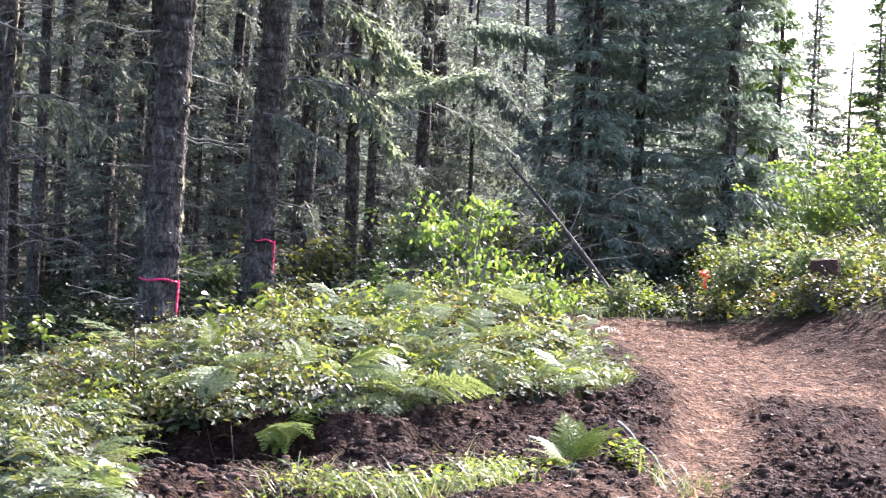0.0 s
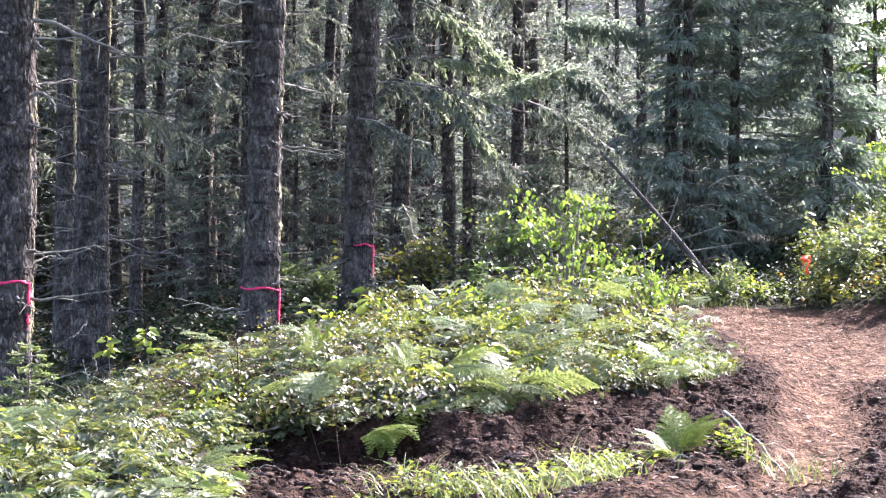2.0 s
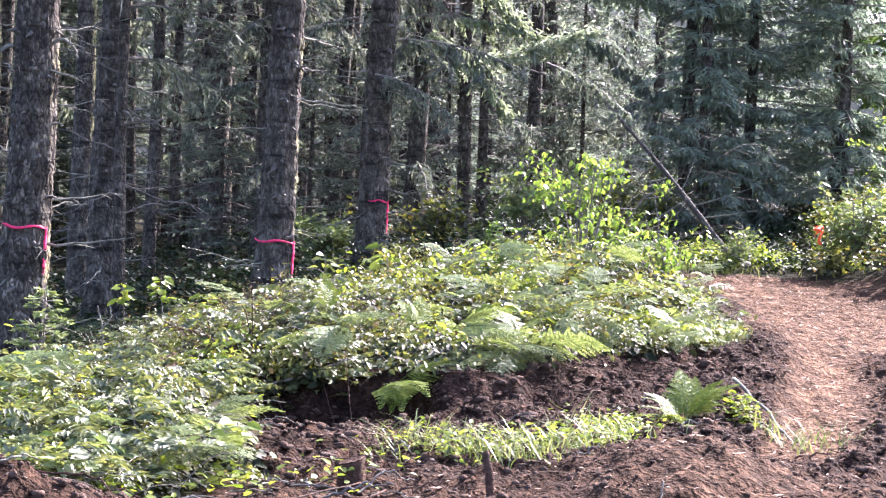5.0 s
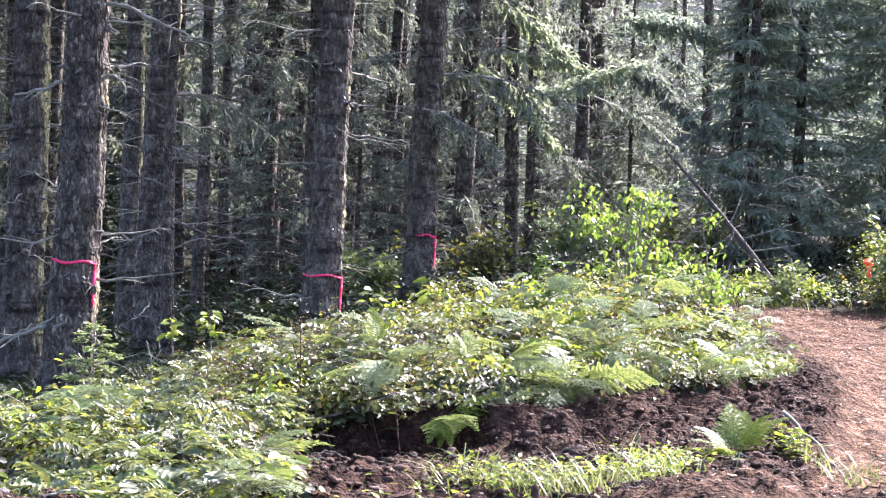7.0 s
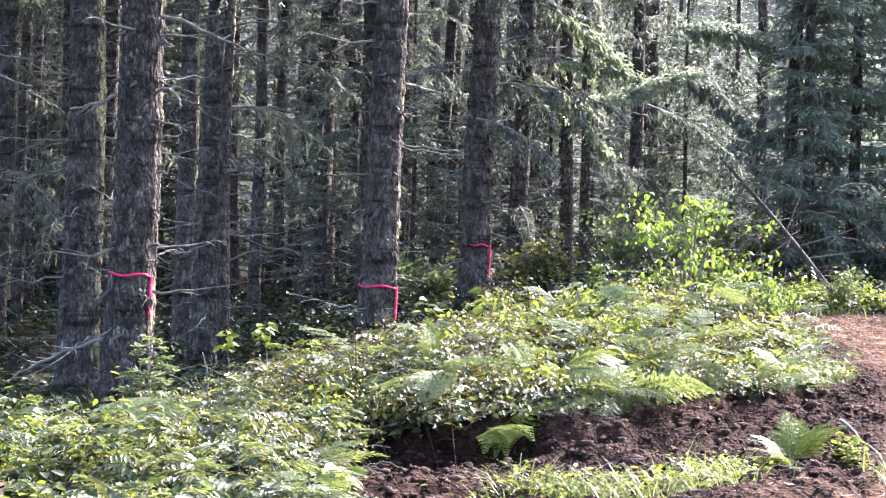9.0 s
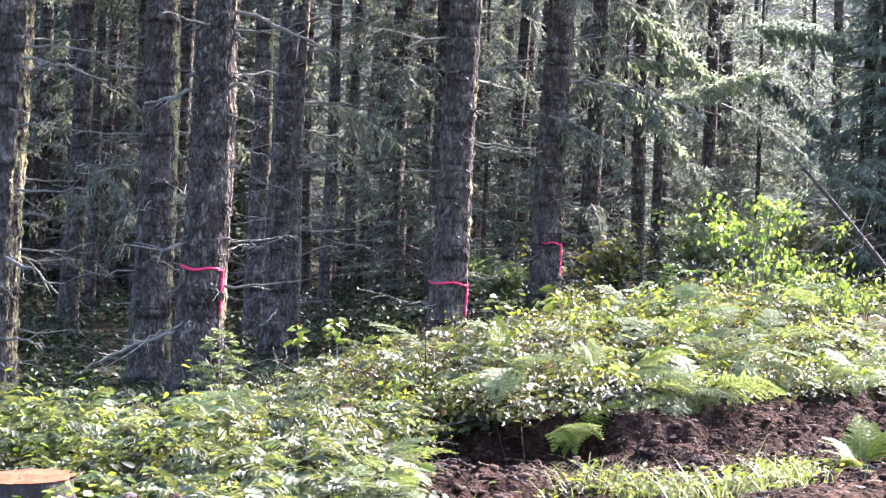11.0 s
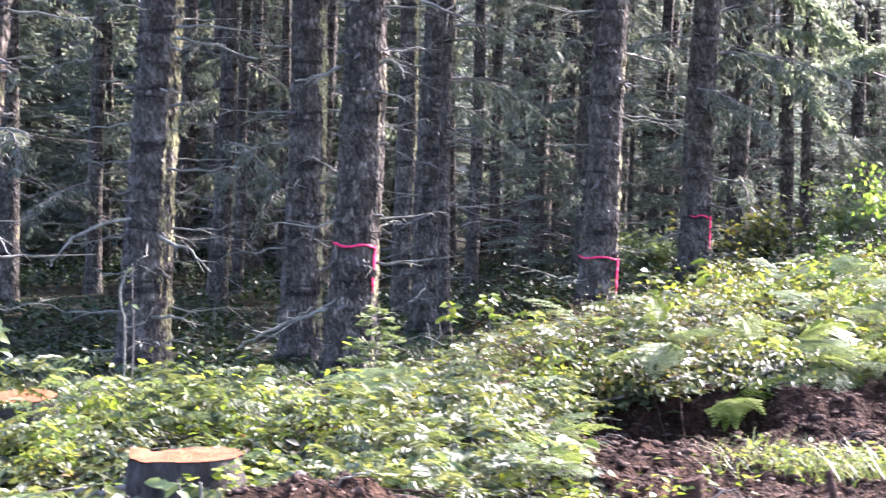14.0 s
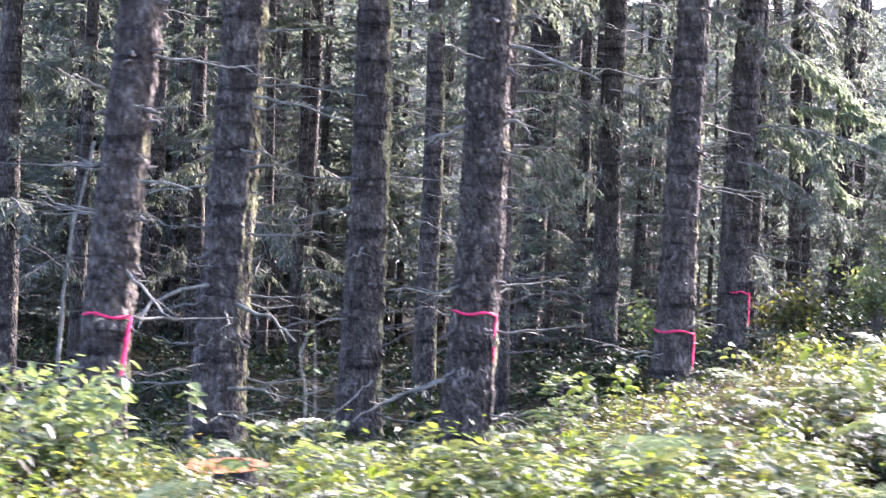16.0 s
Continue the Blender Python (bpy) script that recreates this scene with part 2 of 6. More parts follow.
stone_grey = solid_material("stone_grey", [(0.3, (0.09, 0.072, 0.06)), (0.7, (0.22, 0.185, 0.16))], 9.0, 0.85, 0.5)
clod_soil = solid_material("clod_soil", [(0.3, (0.045, 0.026, 0.017)), (0.7, (0.15, 0.09, 0.06))], 22.0, 0.95, 0.9)
log_wood = solid_material("log_wood", [(0.3, (0.035, 0.028, 0.022)), (0.55, (0.085, 0.07, 0.055)), (0.75, (0.20, 0.18, 0.15))], 11.0, 0.85, 0.6)
leaf_sward = leaf_material("leaf_sward", [(0.0, (0.085, 0.12, 0.045)), (0.7, (0.17, 0.205, 0.08)), (1.0, (0.34, 0.335, 0.18))], 0.45, 0.4)
leaf_brown = leaf_material("leaf_brown", [(0.0, (0.03, 0.022, 0.012)), (0.5, (0.085, 0.065, 0.030)), (0.8, (0.11, 0.12, 0.05)), (1.0, (0.22, 0.14, 0.065))], 0.3, 0.4, spec=0.45)
# Near-black leaf colour stands in for the shade inside the thickets.
leaf_inner_shade = leaf_material("leaf_inner_shade", [(0.0, (0.014, 0.018, 0.008)), (0.6, (0.035, 0.042, 0.016)), (1.0, (0.07, 0.05, 0.025))], 0.15, 0.6, spec=0.2)
stump_bark = solid_material("stump_bark", [(0.3, (0.030, 0.024, 0.019)), (0.55, (0.085, 0.072, 0.060)), (0.75, (0.19, 0.17, 0.15))], 16.0, 0.9, 1.0, stretch=(1, 1, 0.25))
chip_wood = solid_material("chip_wood", [(0.3, (0.20, 0.12, 0.08)), (0.7, (0.46, 0.33, 0.24))], 5.0, 0.85, 0.4)
dry_leaf = leaf_material("dry_leaf", [(0.0, (0.24, 0.10, 0.04)), (1.0, (0.38, 0.19, 0.08))], 0.3, 0.6)

leaf_bramble = leaf_material("leaf_bramble", [(0.0, (0.030, 0.037, 0.014)), (0.4, (0.086, 0.10, 0.030)), (0.75, (0.165, 0.18, 0.052)), (0.93, (0.30, 0.29, 0.085)), (1.0, (0.28, 0.16, 0.07))], 0.38, 0.42, spec=0.25, tint=(1.28, 1.2, 0.6))
leaf_gloss = leaf_material("leaf_gloss", [(0.0, (0.05, 0.07, 0.034)), (0.6, (0.11, 0.133, 0.062)), (1.0, (0.225, 0.24, 0.11))], 0.36, 0.45, spec=0.42, tint=(1.22, 1.15, 0.66))
leaf_fresh = leaf_material("leaf_fresh", [(0.0, (0.11, 0.165, 0.028)), (0.6, (0.20, 0.265, 0.045)), (1.0, (0.34, 0.37, 0.07))], 0.52, 0.42, spec=0.35, tint=(1.25, 1.2, 0.6))
leaf_fern = leaf_material("leaf_fern", [(0.0, (0.11, 0.155, 0.065)), (0.6, (0.19, 0.245, 0.105)), (1.0, (0.30, 0.335, 0.16))], 0.45, 0.42, spec=0.32, tint=(1.2, 1.15, 0.7))
leaf_bush = leaf_material("leaf_bush", [(0.0, (0.09, 0.155, 0.035)), (0.6, (0.17, 0.25, 0.055)), (1.0, (0.28, 0.34, 0.09))], 0.55, 0.4, tint=(1.2, 1.2, 0.65))
leaf_grass = leaf_material("leaf_grass", [(0.0, (0.12, 0.15, 0.04)), (0.7, (0.22, 0.25, 0.075)), (1.0, (0.42, 0.39, 0.20))], 0.5, 0.4)
# Leaf colour darkened in place of tree shade on the sunlit floor.
leaf_shade_tone = leaf_material("leaf_shade_tone", [(0.0, (0.012, 0.022, 0.009)), (1.0, (0.040, 0.060, 0.022))], 0.18, 0.55, spec=0.2)
needle_dark = leaf_material("needle_dark", [(0.0, (0.085, 0.10, 0.08)), (0.6, (0.14, 0.16, 0.13)), (1.0, (0.21, 0.23, 0.185))], 0.52, 0.5, tint=(1.1, 1.12, 0.9))
# Whitish needle colour stands in for sun sheen on the twigs.
needle_sheen_pale = leaf_material("needle_sheen_pale", [(0.0, (0.26, 0.295, 0.21)), (0.6, (0.42, 0.455, 0.345)), (1.0, (0.62, 0.64, 0.54))], 0.58, 0.45, tint=(1.02, 1.06, 0.88))
needle_grey = leaf_material("needle_grey", [(0.0, (0.09, 0.105, 0.08)), (0.6, (0.16, 0.18, 0.14)), (1.0, (0.28, 0.295, 0.24))], 0.55, 0.5, tint=(1.1, 1.1, 0.9))
# Backlit brightness of the front boughs is put into this colour.
needle_sunlit_tone = leaf_material("needle_sunlit_tone", [(0.0, (0.19, 0.22, 0.145)), (0.6, (0.31, 0.35, 0.235)), (1.0, (0.45, 0.49, 0.35))], 0.6, 0.5, tint=(1.04, 1.08, 0.86))
needle_mid = leaf_material("needle_mid", [(0.0, (0.10, 0.125, 0.10)), (0.6, (0.175, 0.20, 0.165)), (1.0, (0.28, 0.305, 0.25))], 0.6, 0.5, tint=(1.05, 1.08, 0.97))
needle_full = leaf_material("needle_full", [(0.0, (0.16, 0.195, 0.155)), (0.6, (0.235, 0.28, 0.22)), (1.0, (0.34, 0.38, 0.29))], 0.6, 0.5, tint=(1.02, 1.08, 0.95))
needle_young = leaf_material("needle_young", [(0.0, (0.06, 0.12, 0.03)), (1.0, (0.15, 0.23, 0.05))], 0.4, 0.45)


def ground_material():
    """Packed reddish dirt, dark dug soil and needle litter, by the ground's own cover weights."""
    m, nt = mat("ground_soil")
    out = node(nt, "ShaderNodeOutputMaterial")
    geo = node(nt, "ShaderNodeNewGeometry")
    at = node(nt, "ShaderNodeAttribute")
    at.attribute_name = "cover"
    sep = node(nt, "ShaderNodeSeparateColor")
    nt.links.new(at.outputs["Color"], sep.inputs[0])
    pos = geo.outputs["Position"]
    big, mid, fine = noise_node(nt, 1.1, 5, 0.6, pos), noise_node(nt, 7.0, 5, 0.65, pos), noise_node(nt, 38.0, 4, 0.6, pos)
    road = ramp(nt, mid, [(0.30, (0.032, 0.018, 0.011)), (0.45, (0.088, 0.053, 0.032)), (0.55, (0.125, 0.073, 0.043)), (0.70, (0.23, 0.145, 0.09))])
    dug = ramp(nt, mid, [(0.25, (0.009, 0.005, 0.0035)), (0.5, (0.028, 0.0155, 0.010)), (0.8, (0.085, 0.048, 0.031))])
    duff = ramp(nt, mid, [(0.25, (0.010, 0.009, 0.005)), (0.55, (0.026, 0.024, 0.012)), (0.8, (0.045, 0.052, 0.018))])
    col = mixc(nt, sep.outputs[0], duff, dug)
    col = mixc(nt, sep.outputs[1], col, road)
    col = mixc(nt, 0.85, col, ramp(nt, fine, [(0.30, (0.3, 0.28, 0.27)), (0.5, (0.95, 0.95, 0.95)), (0.70, (1.8, 1.75, 1.65))]), "MULTIPLY")
    col = mixc(nt, 0.4, col, ramp(nt, big, [(0.3, (0.6, 0.58, 0.58)), (0.7, (1.2, 1.18, 1.15))]), "MULTIPLY")
    bs = node(nt, "ShaderNodeBsdfPrincipled")
    bs.inputs["Roughness"].default_value = 0.95
    bs.inputs["Specular IOR Level"].default_value = 0.06
    nt.links.new(col, bs.inputs["Base Color"])
    lump = noise_node(nt, 17.0, 3, 0.55, pos)
    lm = node(nt, "ShaderNodeMath", operation="MULTIPLY_ADD", in_1=0.7)
    nt.links.new(lump, lm.inputs[0])
    nt.links.new(mid, lm.inputs[2])
    ad = node(nt, "ShaderNodeMath", operation="MULTIPLY_ADD", in_1=0.15)
    nt.links.new(fine, ad.inputs[0])
    nt.links.new(lm.outputs[0], ad.inputs[2])
    bp = node(nt, "ShaderNodeBump")
    bp.inputs["Strength"].default_value, bp.inputs["Distance"].default_value = 1.0, 0.11
    nt.links.new(ad.outputs[0], bp.inputs["Height"])
    nt.links.new(bp.outputs[0], bs.inputs["Normal"])
    nt.links.new(bs.outputs[0], out.inputs[0])
    return m


# ---------- the lie of the land ----------
def road_left(y):
    return np.interp(y, [5, 9.5, 11, 15.5, 19, 23.5, 26], [0.4, 1.6, 2.45, 3.75, 4.25, 4.7, 4.9])


def bank_foot(y):
    return 5.9 + 0.06 * (np.asarray(y, float) - 18)


def bump2(x, y, cx, cy, rx, ry):
    return np.exp(-((x - cx) / rx) ** 2 - ((y - cy) / ry) ** 2)


def mound_toe(x):
    return 13.05 + 0.88 * np.clip(np.asarray(x, float) - 1.2, 0, 9)


def cut_step(x, y):
    """The low cut bank where the digger stopped at the plants."""
    high = np.interp(x, [-0.4, 0.2, 1.2, 2.5, 4.2, 5.0], [0.0, 0.20, 0.22, 0.15, 0.05, 0.0])
    wob = 0.3 * (fbm(x * 1.6, y * 1.6, 11, 3) - 0.5)
    return high * sstep(y + 1.6 * wob + 0.5 * (fbm(x * 4.5, y * 4.5, 13, 2) - 0.5) - mound_toe(x), -0.40 - 0.75 * sstep(x, 0.7, 1.6), 0.15) * (1 - sstep(y, 15.5, 18.5))


def land(x, y):
    """The ground's height, without clods."""
    x, y = np.asarray(x, float), np.asarray(y, float)
    yy = np.clip(y, 0, 40)
    z = 0.02 * (np.clip(yy, 0, 30) - 10) * sstep(x, 0.3, 4.0)
    z = z - 0.058 * np.clip(yy - 9, 0, 14) * sstep(-x, -0.5, 3.4)
    z = z + 0.12 * bump2(x, y, 2.4, 18.5, 2.0, 3.2)
    z = z + cut_step(x, y)
    z = z - 0.14 * bump2(x, y, 0.30, 12.3, 0.8, 0.8) - 0.38 * bump2(x, y, 0.25, 12.6, 0.45, 0.34) - 0.07 * bump2(x, y, 2.0, 12.6, 1.2, 0.9)
    z = z + 0.30 * bump2(x, y, -1.05, 7.5, 0.75, 0.85)
    z = z + 0.23 * bump2(x, y, 1.98, 9.5, 0.52, 0.75)
    z = z + 0.74 * sstep(x - bank_foot(y), 0.0, 2.2) * sstep(y, 12, 17) * (1 - sstep(y, 40, 70))
    return z


def cover_masks(x, y):
    """Plants, dug soil and packed road, 0..1 each."""
    x, y = np.asarray(x, float), np.asarray(y, float)
    w = (fbm(x * 1.6, y * 1.6, 11, 3) - 0.5)
    xe, ye = x + 0.5 * w, y + 0.7 * w
    toe = np.where(xe > -0.1, mound_toe(xe), 9.0)
    toe = np.where((xe <= -0.1), 9.15 - 1.6 * np.clip(-xe - 0.1, 0, 0.62), toe)
    plants = sstep(ye - toe, -0.2, 0.0) * (1 - sstep(xe - road_left(ye), -0.34, -0.06) * (1 - sstep(ye, 24.5, 25.0)))
    bank = sstep(xe - np.interp(ye, [18, 19.9, 22.4, 24.3, 25.0], [8.2, 7.4, 6.9, 6.3, 5.4]), -0.1, 0.2) * sstep(ye, 18.0, 19.5)
    plants = np.maximum(plants, bank)
    open_ = 1 - plants
    lane = sstep(xe - road_left(ye), -0.1, 0.35) * (1 - sstep(ye, 25.0, 26.5)) * sstep(ye, 9.8, 11.2) * (1 - 0.85 * np.exp(-((xe - bank_foot(ye) - 0.7) / 0.5) ** 2) * (1 - sstep(ye, 21.5, 23.5)))
    # two wheel lanes, with loose dark soil thrown up between and beside them
    u = x - road_left(y) + 0.25 * (fbm(x, y, 5, 2) - 0.5)
    lanes = np.exp(-((u - 0.40) / 0.33) ** 4) + np.exp(-((u - 2.15) / 0.36) ** 4)
    road = lane * np.clip(np.maximum(lanes, sstep(y, 14.9, 16.6) * 0.9), 0, 1)
    road = np.maximum(road, 0.05 * open_ * (1 - sstep(y, 9.8, 11.0)) * sstep(x, -0.6, 0.6))
    road = np.maximum(road, 0.22 * open_ * (1 - sstep(y, 9.0, 10.3)) * sstep(x, -0.9, 0.4))
    road = np.maximum(road, 0.5 * bump2(x, y, 2.0, 9.2, 0.7, 0.9))
    road = np.maximum(road, 0.10 * open_ * (1 - sstep(y, 8.7, 9.8)))
    return plants, np.clip(open_, 0, 1), np.clip(road * open_, 0, 1)


def ground_z(x, y):
    """The ground's height with clods and ruts."""
    plants, dug, road = cover_masks(x, y)
    core = sstep(y, 5.0, 6.3) * (1 - sstep(y, 26, 28)) * sstep(x, -6.0, -5.0) * (1 - sstep(x, 8.5, 9.5))
    loose = dug * (1 - 0.75 * road) * core
    z = land(x, y)
    z = z + loose * (0.12 * (fbm(x * 2.2, y * 2.2, 21, 3) - 0.5) + 0.24 * (np.abs(fbm(x * 4.0, y * 4.0, 31, 4) - 0.5) - 0.1) * (0.3 + 1.2 * fbm(x * 1.3, y * 1.3, 33, 2)))
    rid = np.abs(fbm(x * 8.5, y * 8.5, 36, 3) - 0.5)
    z = z + loose * (0.16 * (0.22 - rid) * sstep(fbm(x * 1.9, y * 1.9, 38, 2), 0.3, 0.7) + 0.09 * (fbm(x * 13, y * 13, 39, 2) - 0.5)) * (1 - sstep(y, 15, 20))
    z = z + core * dug * road * (0.05 * (fbm(x * 5, y * 5, 41, 3) - 0.5) + 0.045 * (fbm(x * 14, y * 14, 43, 2) - 0.5)) - 0.05 * road * dug
    z = z + plants * 0.10 * (fbm(x * 1.1, y * 1.1, 51, 3) - 0.5)
    return z


def axis_coords(lo, hi, step, reach):
    core = np.arange(lo, hi + step / 2, step)
    out, d = [], step
    while sum(out) < reach:
        d *= 1.22
        out.append(d)
    ext = np.cumsum(out)
    return np.concatenate([lo - ext[::-1], core, hi + ext])


def make_ground():
    xs, ys = axis_coords(-5, 8.5, 0.04, 420), axis_coords(6.2, 26, 0.05, 420)
    gx, gy = np.meshgrid(xs, ys)
    gz = ground_z(gx, gy)
    v = np.stack([gx, gy, gz], -1).reshape(-1, 3)
    nx, ny = len(xs), len(ys)
    i, j = np.meshgrid(np.arange(ny - 1), np.arange(nx - 1), indexing="ij")
    a = i * nx + j
    f = np.stack([a, a + 1, a + nx + 1, a + nx], -1).reshape(-1, 4)
    me = mesh_of("ground", v, f, ground_material(), smooth=True)
    plants, dug, road = cover_masks(gx, gy)
    face = sstep(mound_toe(gx) + 0.45 - gy, 0.0, 0.2) * sstep(gx, -0.5, -0.2) * (gy < 16.5)
    dug = np.maximum(dug, face * (gx < road_left(gy) + 0.2))
    col = np.zeros((v.shape[0], 4), np.float32)
    col[:, 0], col[:, 1], col[:, 3] = dug.ravel(), road.ravel(), 1
    me.color_attributes.new("cover", "FLOAT_COLOR", "POINT").data.foreach_set("color", col.ravel())
    return tagged(new("ground", me), "reddish dirt track and dark dug soil at a forest edge", "ground", kind="structure")


make_ground()


# ---------- leaves, needles, twigs ----------
def unit(a):
    return a / (np.linalg.norm(a, axis=-1, keepdims=True) + 1e-9)


def leaf_arrays(base, ahead, face, length, width, fold=0.25, sag=0.15):
    """Pointed oval leaves: six corners and two quads each."""
    base, ahead = np.asarray(base, float), unit(np.asarray(ahead, float))
    side = unit(np.cross(np.asarray(face, float), ahead))
    face = np.cross(ahead, side)
    L, W = np.asarray(length, float)[:, None], np.asarray(width, float)[:, None]

    def p(u, s, dn):
        return base + ahead * L * u + side * W * s + face * (W * abs(s) * fold - L * dn)
    v = np.stack([p(0, 0, 0), p(0.3, 0.5, sag * 0.1), p(0.68, 0.38, sag * 0.45), p(1, 0, sag), p(0.68, -0.38, sag * 0.45), p(0.3, -0.5, sag * 0.1)], 1)
    n = len(base)
    o = np.arange(n)[:, None] * 6
    f = np.concatenate([o + [0, 3, 2, 1], o + [0, 5, 4, 3]])
    return v.reshape(-1, 3), f


def twig_arrays(base, ahead, face, length, width):
    """Flat needle twigs: one tapering quad each."""
    base, ahead = np.asarray(base, float), unit(np.asarray(ahead, float))
    side = unit(np.cross(np.asarray(face, float), ahead))
    L, W = np.asarray(length, float)[:, None], np.asarray(width, float)[:, None]
    v = np.stack([base, base + ahead * L * 0.45 + side * W * 0.5, base + ahead * L, base + ahead * L * 0.45 - side * W * 0.5], 1)
    n = len(base)
    return v.reshape(-1, 3), np.arange(n * 4).reshape(-1, 4)


def rand_dirs(rng, n, up_lo, up_hi):
    a = rng.random(n) * 2 * math.pi
    e = up_lo + (up_hi - up_lo) * rng.random(n)
    return np.stack([np.cos(a) * np.cos(e), np.sin(a) * np.cos(e), np.sin(e)], -1)


def bough(rng, foliage, wood, start, direction, length, droop, twig_len, twig_w, gap, r0=0.012, hang=0.25):
    """One living conifer limb with flat twigs to both sides and some that hang."""
    n = max(5, int(length / 0.2))
    u = np.linspace(0, 1, n)
    direction = unit(np.asarray(direction, float))
    path = np.asarray(start, float) + direction * length * u[:, None] + np.array([0, 0, -1]) * (droop * length * u ** 2)[:, None]
    path[1:] += rng.normal(0, 0.015 * length / n ** 0.5, (n - 1, 3))
    if wood is not None:
        wood.add(*tube(path, r0 * (1 - 0.85 * u) + 0.002, 4, cap=False))
    m = max(4, int(length / gap))
    t = np.sort(0.12 + 0.88 * rng.random(m))
    p = np.stack([np.interp(t, u, path[:, k]) for k in range(3)], -1)
    along = unit(direction + np.array([0, 0, -2 * droop]) * t[:, None])
    side = unit(np.cross(along, [0, 0, 1]))
    for sgn in (-1, 1):
        ahead = unit(side * sgn + along * (0.5 + 0.5 * rng.random((m, 1))) + rng.normal(0, 0.15, (m, 3)) - np.array([0, 0, 1]) * (hang * rng.random((m, 1))))
        ln = twig_len * (1.05 - 0.75 * t) * (0.6 + 0.8 * rng.random(m))
        foliage.add(*twig_arrays(p, ahead, rng.normal(0, 0.35, (m, 3)) + [0, 0, 1], ln, twig_w * (0.7 + 0.6 * rng.random(m))))
        # side shoots on each twig
        for frac in (0.4, 0.7):
            q = p + ahead * ln[:, None] * frac
            a2 = unit(ahead * 0.6 + along * 0.7 * (1 if frac > 0.5 else -0.2) + rng.normal(0, 0.4, (m, 3)) - np.array([0, 0, hang]))
            foliage.add(*twig_arrays(q, a2, rng.normal(0, 0.5, (m, 3)) + [0, 0, 1], ln * 0.55, twig_w * 0.8 * np.ones(m)))
    return path


def crown_meshes(name, seed, h0, h1, reach0, reach1, whorl, per, gap, twig_len, twig_w, mat_leaf, droop=0.18, tilt=0.05, hang=0.25, jit=0.08):
    rng = np.random.default_rng(seed)
    fol, wd = Soup(), Soup()
    h = h0
    while h < h1:
        frac = (h - h0) / (h1 - h0)
        reach = reach0 + (reach1 - reach0) * frac
        for k in range(per):
            a = rng.random() * 2 * math.pi
            d = np.array([math.cos(a), math.sin(a), tilt + 0.25 * frac + rng.normal(0, jit)])
            bough(rng, fol, wd, (0, 0, max(0.0, h + rng.normal(0, whorl * 0.3))), d, reach * (0.6 + 0.5 * rng.random()), droop * (0.5 + rng.random()), twig_len, twig_w, gap, hang=hang)
        h += whorl * (0.7 + 0.6 * rng.random())
    return fol.mesh(name + "_needles", mat_leaf), wd.mesh(name + "_limbs", twig_wood)


CROWNS = [crown_meshes("high_crown", 100 + k, 0.0, 9.0, 1.6, 0.25, 0.80, 3, 0.12, 0.42, 0.09, needle_dark) for k in range(2)]
MIDS = [crown_meshes("mid_crown", 130 + k, 0.0, 9.5, 2.2, 0.15, 0.42, 5, 0.10, 0.44, 0.05, needle_mid) for k in range(2)]
FULLS = [crown_meshes("full_crown", 120 + k, 0.0, 9.5, 2.2, 0.15, 0.29, 6, 0.085, 0.42, 0.05, needle_full, hang=0.6) for k in range(3)]
FARS = [crown_meshes("far_crown", 150 + k, 0.0, 9.5, 2.2, 0.2, 0.5, 5, 0.17, 0.55, 0.085, needle_mid) for k in range(3)]
# Darker copies of FARS, in place of shade in the left wood.
SHADE_TONED = [crown_meshes("shade_toned_crown", 160 + k, 0.0, 9.5, 2.2, 0.2, 0.5, 5, 0.17, 0.55, 0.085, needle_dark) for k in range(2)]
THINS = [crown_meshes("thin_crown", 140 + k, 0.0, 5.0, 0.8, 0.08, 0.20, 5, 0.04, 0.17, 0.035, needle_young, droop=0.3, tilt=0.25, hang=0.8, jit=0.3) for k in range(2)]


# ---------- living low limbs ----------
def limb_soups(seed, d, length, droop, twig, tw, dense=1.0):
    rng = np.random.default_rng(seed)
    fol, wd = Soup(), Soup()
    bough(rng, fol, wd, (0, 0, 0), d, length, droop, twig, tw, 0.025 / dense, 0.016, hang=0.9)
    for k in range(int(length / 0.22)):
        t = rng.uniform(0.25, 1)
        st = unit(np.array(d, float)) * length * t + np.array([0, 0, -droop * length * t * t])
        dd = unit(np.array(d, float)) * 0.5 + np.array([rng.normal(0, 0.7), rng.normal(0, 0.7), -0.35])
        bough(rng, fol, wd, st, dd, length * rng.uniform(0.15, 0.33), 0.5, twig * 0.6, tw, 0.03 / dense, 0.006, hang=1.2)
    # strands of lichen and needles that hang straight down
    m2 = int(length * 80 * dense)
    t = rng.random(m2) ** 0.7
    q = unit(np.array(d, float)) * (length * t)[:, None] + np.array([0, 0, -1.0]) * (droop * length * t * t + 0.22 * rng.random(m2) ** 2)[:, None] + rng.normal(0, 1, (m2, 3)) * [0.16, 0.16, 0.06]
    fol.add(*twig_arrays(q, np.array([0, 0, -1.0]) + rng.normal(0, 0.4, (m2, 3)), rng.normal(0, 1, (m2, 3)) * [1, 1, 0.2], 0.04 + 0.20 * rng.random(m2) ** 3, np.full(m2, tw * 0.5)))
    return fol, wd


def tree_bough_meshes(seed):
    fol, wd = limb_soups(seed, (1, 0, 0.05), 1.4, 0.28, 0.26, 0.034, 0.6)
    return fol.mesh("bough_needles", needle_grey), wd.mesh("bough", twig_wood)


TREE_BOUGHS = [tree_bough_meshes(700 + k) for k in range(5)]


